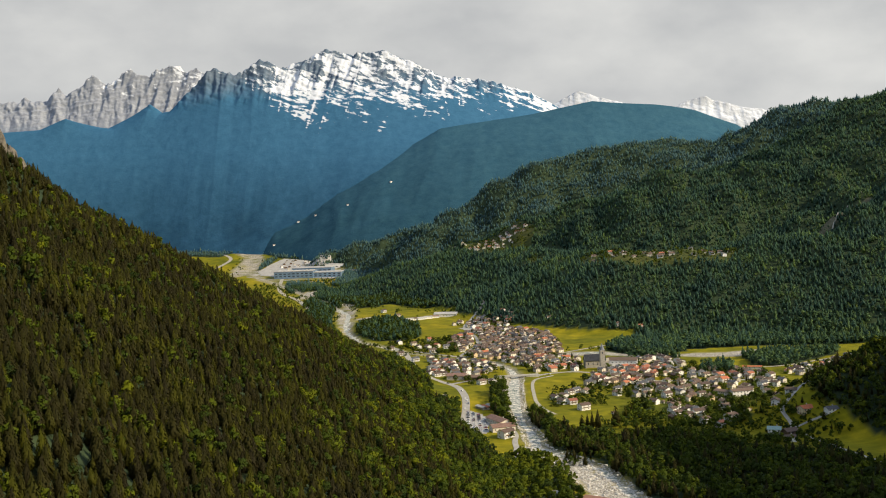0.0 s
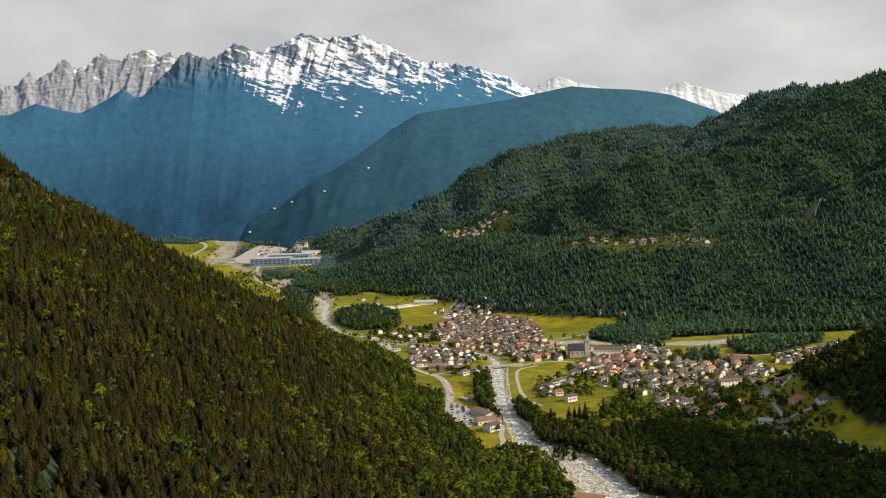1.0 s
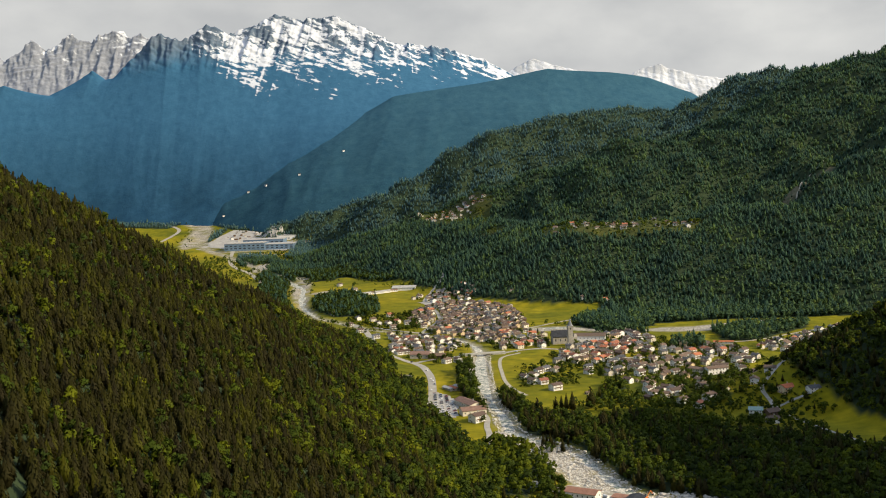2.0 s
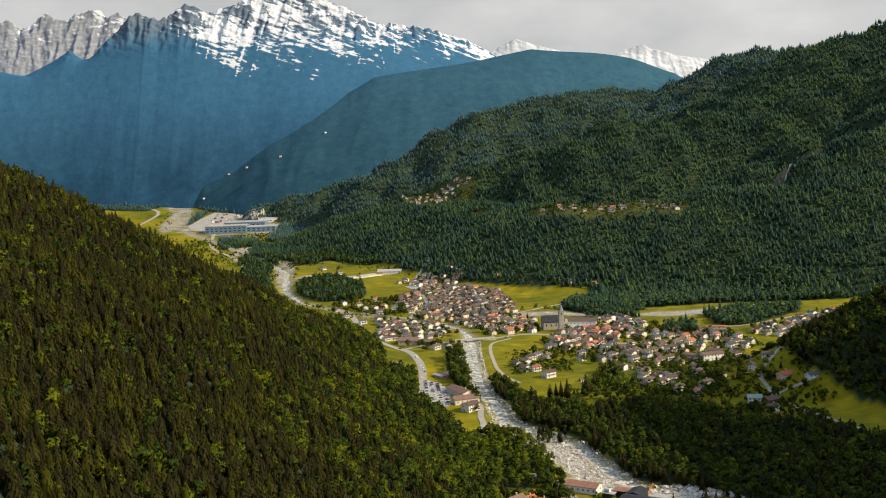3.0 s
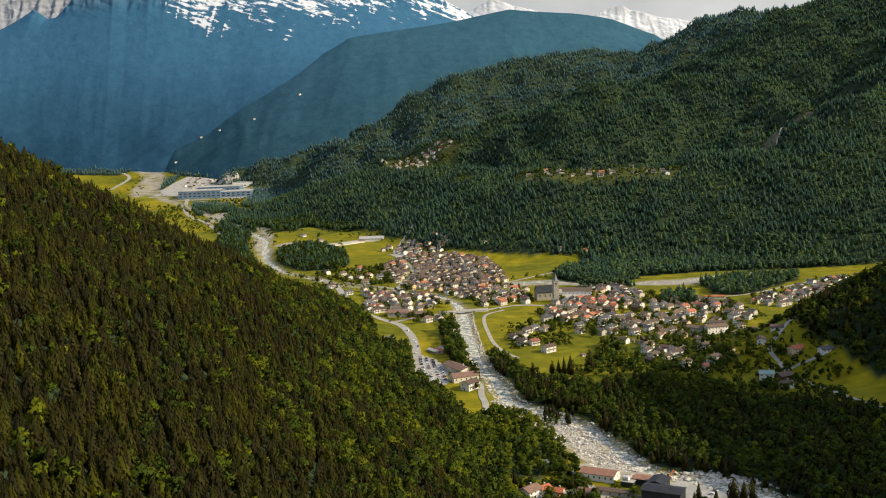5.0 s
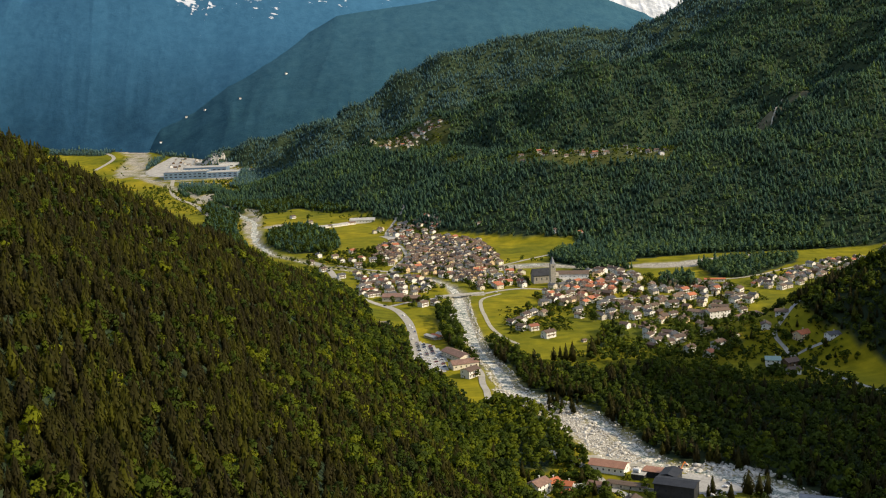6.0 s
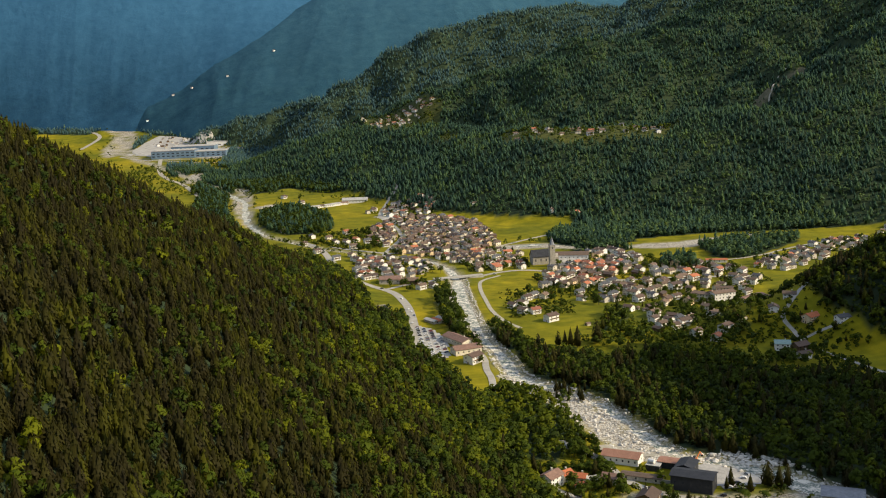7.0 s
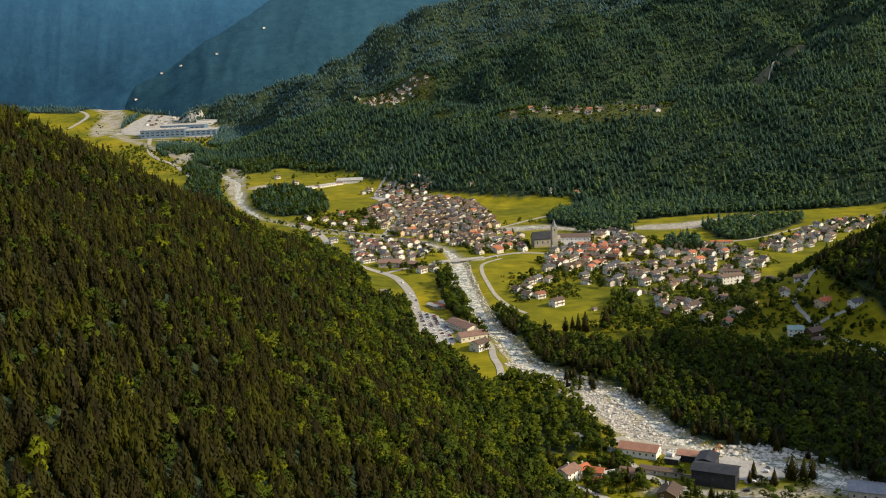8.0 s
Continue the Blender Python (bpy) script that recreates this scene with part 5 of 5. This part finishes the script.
# single houses that stand apart
SPREAD = [(-129, 2327), (-94, 2230), (-120, 1898), (-76, 1830), (-51, 1813), (-22, 1853), (-41, 1772), (-25, 1764), (-10, 1779), (6, 1762), (-89, 1781), (-17, 1727), (-70, 1704), (-44, 1646), (-22, 1662),
          (11, 1590), (34, 1580), (51, 1583), (63, 1598), (17, 1532), (-1, 1509), (51, 1430), (66, 1433), (169, 1579), (195, 1573), (351, 1851), (315, 1876), (202, 1974)]
for i, (x, y) in enumerate(SPREAD):
    put_house((0, 2, 0, 5, 1, 7, 0, 2, 6, 5)[i % 10], x, y, hr.choice((28, -62, 38, 20)) + hr.uniform(-8, 8))
EAST = [(138, 1305), (150, 1311), (170, 1348), (181, 1342), (160, 1338), (156, 1275), (165, 1239), (144, 1278), (240, 1304), (253, 1257), (279, 1261), (297, 1272), (263, 1206), (264, 1183), (287, 1201), (300, 1200), (286, 1148), (297, 1125), (314, 1145),
        (290, 1340), (275, 1332), (298, 1329), (308, 1312), (315, 1384), (330, 1365), (360, 1389), (343, 1443), (358, 1425), (397, 1410), (414, 1412), (437, 1397), (418, 1374), (442, 1363)]
for i, (x, y) in enumerate(EAST):
    put_house((0, 2, 5, 1, 0, 7, 9, 2, 4, 0, 8, 1)[i % 12], x, y, hr.choice((30, -58, 40, 22)) + hr.uniform(-8, 8))

# the close-built quarters
QUARTERS = [
    ([(60, 1560), (140, 1560), (185, 1640), (200, 1800), (190, 1900), (140, 1960), (70, 1985), (20, 1880), (10, 1800), (30, 1700)], 12.0, (0, 1, 3, 3, 4, 6, 8, 0, 1, 3, 4, 8), 28),
    ([(60, 2000), (130, 1985), (150, 2040), (110, 2110), (60, 2120), (20, 2060)], 17, (0, 2, 5, 1, 7, 8), 30),
    ([(-30, 1500), (70, 1500), (88, 1580), (60, 1620), (-20, 1640)], 15, (0, 2, 5, 1, 7, 4, 8), 32),
    ([(120, 1510), (200, 1510), (210, 1600), (150, 1610)], 17, (0, 6, 2, 7, 1, 4), 24),
    ([(190, 1390), (240, 1380), (290, 1420), (330, 1480), (300, 1530), (250, 1510), (215, 1460), (190, 1420)], 12.5, (6, 7, 0, 6, 3, 1, 8, 4), 35),
    ([(240, 1320), (300, 1290), (340, 1330), (330, 1400), (270, 1410)], 18, (0, 2, 5, 1, 8, 9), 30),
    ([(310, 1480), (370, 1440), (440, 1420), (455, 1350), (420, 1320), (350, 1340), (320, 1420)], 20, (0, 2, 5, 1, 7, 4), 34),
    ([(290, 1530), (340, 1500), (360, 1540), (320, 1600), (290, 1590)], 18, (0, 2, 5, 9, 1), 26),
    ([(460, 1400), (500, 1390), (640, 1500), (700, 1560), (640, 1570), (560, 1510), (480, 1450)], 17, (0, 2, 5, 1, 6, 4, 8), 30),
    ([(700, 1560), (640, 1540), (800, 1600), (900, 1640), (880, 1680), (760, 1630)], 20, (0, 2, 5, 1), 30),
    ([(255, 1170), (300, 1180), (310, 1230), (265, 1240)], 17, (0, 2, 9, 1, 8), 32),
    ([(200, 1330), (250, 1290), (330, 1260), (320, 1200), (300, 1130), (330, 1110), (345, 1240), (410, 1300), (455, 1390), (420, 1470), (330, 1570), (290, 1600), (240, 1520), (190, 1440)], 27, (0, 2, 5, 1, 8, 3, 4, 6, 10), 30),
    ([(60, 2810), (95, 2690), (190, 2660), (235, 2720), (200, 2830), (110, 2850)], 21, (0, 2, 6, 1, 7), 10),
    ([(20, 2900), (70, 2820), (100, 2860), (60, 2950)], 26, (0, 2, 1), 10),
    ([(-600, 3700), (-520, 3620), (-430, 3640), (-410, 3790), (-560, 3880)], 36, (8, 4, 9, 10, 2), 10),
    ([(300, 2240), (320, 2170), (400, 2110), (560, 2065), (600, 2100), (480, 2150), (360, 2230)], 29, (0, 2, 1, 5, 6), 0),
]
for poly, step, kinds, turn in QUARTERS:
    xs, ys = [p[0] for p in poly], [p[1] for p in poly]
    y = min(ys)
    while y < max(ys):
        x = min(xs)
        while x < max(xs):
            a, b = x + hr.uniform(-0.35, 0.35) * step, y + hr.uniform(-0.35, 0.35) * step
            if bool(inside(a, b, poly)) and clear(a, b, 3.2):
                put_house(hr.choice(kinds), a, b, turn + hr.choice((0, 90)) + hr.uniform(-12, 12), s=hr.uniform(0.85, 1.12))
            x += step
        y += step


def join_far_houses():
    """The houses far up the valley, in one piece."""
    mats, cos, fas, idx, base = [], [], [], [], 0
    for k, x, y, turn, s in FAR_HOUSES:
        _, l, w, h, pitch, wall, roof, _, balcony = KINDS[k]
        rise = math.tan(radians(pitch)) * w / 2
        e = w / 2 + 0.8
        ze = h + rise - math.tan(radians(pitch)) * e
        pieces = [(wall, prism(bmesh.new(), [(-w / 2, -3), (w / 2, -3), (w / 2, h), (0, h + rise), (-w / 2, h)], -l / 2, l / 2)),
                  (roof, prism(bmesh.new(), [(-e, ze + 0.03), (0, h + rise + 0.03), (e, ze + 0.03), (e, ze + 0.4), (0, h + rise + 0.45), (-e, ze + 0.4)], -l / 2 - 0.8, l / 2 + 0.8)),
                  (GREY_WALL, box(bmesh.new(), 1.5, 2.4, 0.8, 1.7, h + rise * 0.4, h + rise + 1.2))]
        glass = bmesh.new()
        for r in range(2 if h > 5 else 1):
            for c in range(3):
                a, b = (c + 0.5) / 3 * l - l / 2, h / 2 * (r + 0.55)
                for side in (-1, 1):
                    box(glass, a - 0.5, a + 0.5, side * w / 2 - 0.06, side * w / 2 + 0.06, b - 0.65, b + 0.65)
        pieces.append((GLASS_MAT, glass))
        if balcony:
            pieces.append((TIMBER, box(bmesh.new(), -l * 0.42, l * 0.42, -w / 2 - 1.3, -w / 2 - 0.01, h / 2, h / 2 + 1.0)))
        m = np.array(pose(x, y, seat(x, y, 5), 0, 0, turn) @ Matrix.Scale(s, 4))
        for mat, bm in pieces:
            bmesh.ops.triangulate(bm, faces=bm.faces)
            bm.verts.index_update()
            co = np.array([v.co[:] for v in bm.verts]) @ m[:3, :3].T + m[:3, 3]
            if mat not in mats:
                mats.append(mat)
            cos.append(co)
            fas.append(np.array([[v.index for v in f.verts] for f in bm.faces]) + base)
            idx.append(np.full(len(bm.faces), mats.index(mat)))
            base += len(co)
            bm.free()
    me = quads_mesh("far_houses", np.concatenate(cos), np.concatenate(fas), mats[0])
    for m in mats[1:]:
        me.materials.append(m)
    me.polygons.foreach_set("material_index", np.concatenate(idx).astype(np.int32))
    tagged(new("far_houses", me), "white and brown houses of the far village quarters", "houses", kind="stuff")


join_far_houses()
for i in range(26):
    x, y = hr.uniform(150, 440), hr.uniform(1180, 1560)
    if clear(x, y, 4):
        put_house(10, x, y, hr.uniform(0, 180), "sheds")


def build_walled_garden():
    root = tagged(new("walled_garden"), "stone-walled garden with brown beds above the road", "garden")
    for x0, x1, y0, y1 in ((-11, 11, -24, -23.2), (-11, 11, 23.2, 24), (-11, -10.2, -23.19, 23.19), (10.2, 11, -23.19, 23.19)):
        part("wall", box(bmesh.new(), x0, x1, y0, y1, -2, 2.2, 0.05), STONE_WALL, root)
    for k in range(6):
        part("bed", box(bmesh.new(), -8.5, 8.5, -20 + 7 * k, -15.5 + 7 * k, 0.1, 0.45, 0.1), TIMBER, root)
    special(root, -6, 1322, 8, 22, 0.4)


build_walled_garden()


def build_car():
    """A small hatchback, four metres long."""
    root = tagged(new("car"), "parked car on the pale paving", "car", "parked cars")
    part("body", prism(bmesh.new(), [(-2.0, 0.35), (2.0, 0.35), (2.05, 0.8), (1.2, 0.95), (0.6, 1.45), (-1.2, 1.48), (-1.9, 0.95), (-2.05, 0.7)], -0.85, 0.85), CAR_PAINT, root)
    part("windows", prism(bmesh.new(), [(1.08, 0.98), (0.58, 1.38), (-1.15, 1.40), (-1.7, 0.98)], -0.87, 0.87), GLASS_MAT, root)
    bm = bmesh.new()
    bmesh.ops.create_cone(bm, segments=12, radius1=0.32, radius2=0.32, depth=0.2, cap_ends=True)
    tyre = plain_mesh("wheel", bm, RUBBER)
    for x in (-0.8, 0.8):
        for y in (-1.25, 1.25):
            shared("wheel", tyre, root, pose(x, y, 0.32, 0, 90, 0))
    return root


def park_cars():
    first, r = build_car(), random.Random(9)
    spots = []
    for row, (a, b) in enumerate((((27, 1250), (24, 1140)), ((33, 1245), (31, 1140)), ((39, 1235), (38, 1138)), ((45, 1200), (44, 1136)))):
        n = int(abs(a[1] - b[1]) / 3.4)
        for k in range(n):
            if r.random() < 0.5:
                u = k / n
                spots.append((a[0] + (b[0] - a[0]) * u, a[1] + (b[1] - a[1]) * u, 90 + r.uniform(-6, 6)))
    spots += [(26, 1330, 0), (29, 1300, 180), (24, 1268, 0), (23, 1385, 30), (5, 1446, 40), (28, 1318, 2), (150, 1486, 250), (190, 812, 60), (183, 806, 60), (176, 800, 60), (168, 790, 60), (82, 808, 40), (195, 818, 20)]
    for i, (x, y, turn) in enumerate(spots):
        ob = first if i == 0 else copy_thing(first, Matrix.Identity(4))
        ob.matrix_basis = pose(x, y, float(ground_z(x, y)) + 0.32, 0, 0, turn)


park_cars()

# ---- single trees ----


def tree_model(name, label, template, mat, group, stem_faces):
    """A tree one metre high, parted into trunk and crown."""
    co, faces = template
    root = tagged(new(name), label, "tree", group)
    for part_name, f, m in (("trunk", stem_faces, BARK), ("crown", [k for k in range(len(faces)) if k not in set(stem_faces)], mat)):
        used = np.unique(faces[f])
        remap = {int(a): i for i, a in enumerate(used)}
        me = quads_mesh(part_name, co[used], np.vectorize(remap.get)(faces[f]), m, part_name == "crown")
        if part_name == "crown":
            soften(me, (co[used] - np.array((0, 0, 0.45))) * np.array((1, 1, 0.55)) + np.array((0, 0, 0.04)))
        put_attribute(me, "tint", np.full(len(used), 0.45))
        ob = new(part_name, me)
        ob.parent = root
    return root


def plant_single_trees():
    r = random.Random(31)
    models = []
    for k in range(4):
        t = broadleaf_template(r, 13, 22, 0.058)
        models.append(tree_model("broadleaf_tree", ("round green broadleaf tree in the meadow", "spreading dark green tree beside houses", "light green fruit tree in a garden", "tall leafy tree with an uneven crown")[k], t, BROADLEAF, "village trees", list(range(12))))
    for k in range(2):
        t = conifer_template(r, 90, True, 7)
        models.append(tree_model("spruce", ("slender dark spruce with drooping boughs", "tall pointed spruce at the wood's edge")[k], t, CONIFER, "single spruces", list(range(len(t[1]) - 3, len(t[1])))))
    used = set()

    def put(k, x, y, h):
        ob = models[k] if k not in used else copy_thing(models[k], Matrix.Identity(4))
        used.add(k)
        ob.matrix_basis = pose(x, y, float(ground_z(x, y)) - 0.2, 0, 0, r.uniform(0, 360)) @ Matrix.Diagonal((h * r.uniform(0.9, 1.3), h * r.uniform(0.9, 1.3), h, 1))

    for x, y, h in ((155, 1140, 17), (160, 1138, 20), (166, 1136, 22), (187, 1144, 24), (150, 1146, 15), (178, 803, 14), (200, 798, 18), (206, 795, 17), (212, 796, 16), (186, 792, 13), (174, 800, 9), (110, 812, 13), (104, 818, 12), (100, 836, 14), (74, 846, 13), (62, 848, 15)):
        put(4 + r.randrange(2), x, y, h)
    for x, y, h in ((86, 2061, 13), (-97, 2287, 12), (192, 1360, 11), (214, 1352, 10), (170, 1372, 12), (228, 1250, 12), (70, 1108, 8), (255, 1300, 9), (327, 1268, 12), (345, 1260, 11), (350, 1170, 15), (356, 1180, 13)):
        put(r.randrange(4), x, y, h)
    areas = ([(60, 1500), (200, 1500), (200, 1850), (20, 1850), (-40, 1700)], [(180, 1330), (320, 1200), (450, 1350), (440, 1450), (330, 1560), (230, 1520)], [(240, 1160), (340, 1140), (370, 1250), (300, 1290)], [(320, 1240), (430, 1190), (440, 1250), (380, 1250)], [(-20, 1450), (75, 1400), (75, 1460), (10, 1480)], [(-110, 1720), (20, 1720), (30, 1880), (-100, 1860)], [(330, 1040), (420, 1060), (420, 1180), (350, 1180)], [(60, 805), (112, 800), (112, 850), (60, 855)], [(112, 838), (125, 830), (150, 790), (200, 770), (190, 755), (110, 790)], [(118, 885), (96, 905), (92, 870), (108, 858)])
    for poly, count in zip(areas, (70, 95, 50, 34, 16, 24, 22, 50, 20, 30)):
        xs, ys = [p[0] for p in poly], [p[1] for p in poly]
        made = tries = 0
        while made < count and tries < 900:
            tries += 1
            x, y = r.uniform(min(xs), max(xs)), r.uniform(min(ys), max(ys))
            if bool(inside(x, y, poly)) and clear(x, y, 1.0):
                put(r.randrange(4) if r.random() < 0.88 else 4 + r.randrange(2), x, y, r.uniform(5.5, 11.5))
                made += 1


plant_single_trees()


def plant_gardens():
    """Hedges, bushes and low fruit trees between the houses."""
    r = np.random.default_rng(44)
    px, py = r.uniform(-110, 460, 11000), r.uniform(1040, 2120, 11000)
    zone = np.zeros(len(px), bool)
    for poly, *_ in QUARTERS[:9] + QUARTERS[10:12]:
        zone |= inside(px, py, poly)
    for poly in ([(130, 1260), (200, 1260), (200, 1380), (130, 1380)], [(300, 1100), (420, 1060), (430, 1180), (320, 1250)], [(-100, 1700), (20, 1700), (40, 1880), (-90, 1880)], [(200, 1150), (330, 1130), (340, 1260), (230, 1200)], [(60, 800), (115, 785), (190, 750), (240, 720), (262, 740), (215, 798), (160, 815), (115, 860), (60, 860)]):
        zone |= inside(px, py, poly)
    px, py = px[zone], py[zone]
    qx, qy = r.uniform(55, 265, 700), r.uniform(715, 865, 700)
    zone = inside(qx, qy, [(60, 800), (115, 785), (190, 745), (240, 715), (262, 735), (215, 790), (160, 808), (115, 860), (60, 860)])
    for road in ([(104, 885, 0), (112, 862, 0), (117, 826, 0), (130, 803, 0), (159, 783, 0), (188, 768, 0), (230, 740, 0), (290, 600, 0)], [(60, 838, 0), (69, 822, 0), (77, 811, 0), (90, 790, 0)]):
        zone &= line_near(qx, qy, road)[0] > 5.5
    px, py = np.concatenate([px, qx[zone]]), np.concatenate([py, qy[zone]])
    ok = np.array([clear(a, b, 0.5) for a, b in zip(px, py)])
    px, py = px[ok], py[ok]
    plant("garden_bushes", "dark green bushes and hedges between the houses", BROADLEAF, BUSHES, px, py, np.exp(r.normal(1.62, 0.38, len(px))).clip(1.8, 10), r.uniform(0.0, 0.7, len(px)), r)


plant_gardens()


def scatter_far_trees():
    """Loose trees among the far hamlets and on the field edges."""
    r = np.random.default_rng(77)
    px, py = [], []
    for poly, n in ((CLEARINGS["upper_hamlet"], 260), (CLEARINGS["shelf_hamlet"], 300), (CLEARINGS["upper_hamlet_low"], 40), (CLEARINGS["small_glade"], 30),
                    ([(60, 2262), (150, 2078), (222, 1966), (335, 1868), (340, 1840), (222, 1940), (140, 2060), (50, 2240)], 30), ([(460, 1400), (640, 1490), (720, 1560), (600, 1540), (470, 1450)], 120),
                    ([(330, 1690), (350, 1640), (200, 1665), (170, 1690)], 40), ([(-177, 2410), (-50, 2440), (60, 2262), (75, 2120), (-56, 2180), (-140, 2180)], 26), ([(-330, 3300), (-150, 3150), (-100, 2950), (-250, 2950), (-330, 3080), (-450, 3200)], 260), ([(-960, 4100), (-640, 4050), (-560, 3850), (-420, 3720), (-400, 3800), (-560, 4050), (-900, 4230)], 160), ([(150, 1160), (200, 1120), (260, 1095), (330, 1100), (335, 1180), (300, 1140), (255, 1180), (225, 1200), (180, 1160)], 260), ([(205, 1087), (228, 1098), (262, 1092), (320, 1060), (345, 1062), (334, 1030), (290, 1040), (250, 1066)], 150), ([(330, 1060), (336, 1030), (364, 995), (390, 1005), (360, 1050)], 40), ([(350, 1040), (430, 1060), (425, 1150), (345, 1150)], 60), ([(-120, 2490), (0, 2370), (50, 2270), (20, 2230), (-60, 2300), (-160, 2400)], 14), ([(-200, 2010), (-150, 1895), (-60, 1752), (20, 1672), (64, 1640), (52, 1622), (8, 1636), (-72, 1718), (-168, 1872)], 260), ([(-900, 3900), (-800, 3700), (-700, 3480), (-560, 3150), (-480, 2900), (-420, 2700), (-330, 2450), (-420, 2500), (-560, 2800), (-700, 3200), (-850, 3500)], 420), ([(-235, 2480), (-185, 2470), (-180, 2250), (-170, 2120), (-220, 2080), (-240, 2280)], 70), ([(-740, 3520), (-640, 3500), (-630, 3860), (-690, 4000), (-760, 3980)], 45), ([(-560, 3150), (-300, 3080), (-240, 2600), (-330, 2450), (-480, 2700)], 420)):
        xs, ys = [p[0] for p in poly], [p[1] for p in poly]
        a, b = r.uniform(min(xs), max(xs), n * 3), r.uniform(min(ys), max(ys), n * 3)
        ok = inside(a, b, poly)
        px.append(a[ok][:n])
        py.append(b[ok][:n])
    px, py = np.concatenate(px), np.concatenate(py)
    ok = np.array([clear(a, b, 0.5) for a, b in zip(px, py)])
    px, py = px[ok], py[ok]
    plant("hamlet_trees", "loose green trees round the far hamlets and fields", BROADLEAF, LEAFY_FAR, px, py, r.uniform(4, 12, len(px)), r.uniform(0.05, 0.75, len(px)), r)


scatter_far_trees()


def ridge_houses():
    """White farms scattered over the far wooded ridge."""
    r = random.Random(3)
    ob = bpy.data.objects["mountain_ridge"]
    tree = BVHTree.FromPolygons([v.co[:] for v in ob.data.vertices], [p.vertices[:] for p in ob.data.polygons])
    first = None
    for cx, cy, n, spread in ((-1095, 4222, 12, 34), (-1010, 4186, 5, 16), (-925, 4192, 5, 18), (-240, 4325, 4, 14), (-330, 4270, 2, 20), (-455, 4230, 2, 30), (-560, 4180, 3, 40), (-420, 4050, 3, 60), (-200, 4100, 1, 60)):
        for _ in range(n):
            x, y = cx + r.gauss(0, spread), cy + r.gauss(0, spread * 0.6)
            hit = tree.ray_cast(Vector((x, y, 2000)), Vector((0, 0, -1)))[0]
            if hit is None:
                continue
            if first is None:
                first = gable("farmhouse", 13, 9, 6, 24, WHITE_WALL, DUN_TILES, "small white farmhouse on the far wooded ridge", "house", "ridge farms", 1, 2, False)
                o = first
            else:
                o = copy_thing(first, Matrix.Identity(4))
            o.matrix_basis = pose(x, y, hit.z + 0.5, 0, 0, r.uniform(0, 60)) @ Matrix.Scale(0.65, 4)


ridge_houses()


def build_crags():
    """Bare rock on the shoulder of the near mountain."""
    for x, y, wide, tall in ((-400, 880, 11, 52), (-388, 884, 10, 46), (-376, 888, 8, 36), (-369, 893, 6, 20), (-363, 899, 6, 12), (-357, 904, 5, 9), (-327, 962, 4, 5)):
        bm = bmesh.new()
        bmesh.ops.create_icosphere(bm, subdivisions=4, radius=1.0)
        for v in bm.verts:
            f = noise.ridged_multi_fractal(Vector((v.co.x * 1.3 + x, v.co.y * 1.3, v.co.z * 0.9)), 1.0, 2.1, 4, 1.0, 2.0)
            k = 0.72 + 0.22 * f
            v.co = Vector((v.co.x * wide * k, v.co.y * wide * k, (v.co.z * tall if v.co.z > 0 else v.co.z * 8) * (0.8 + 0.12 * f)))
        me = bpy.data.meshes.new("crag")
        bm.to_mesh(me)
        bm.free()
        me.materials.append(CLIFF_MAT)
        ob = tagged(new("crag", me), "bare grey-brown rock crag above the forest", "rock", "crags")
        ob.matrix_basis = pose(x, y, float(ground_z(x, y)) + 3.0)


build_crags()
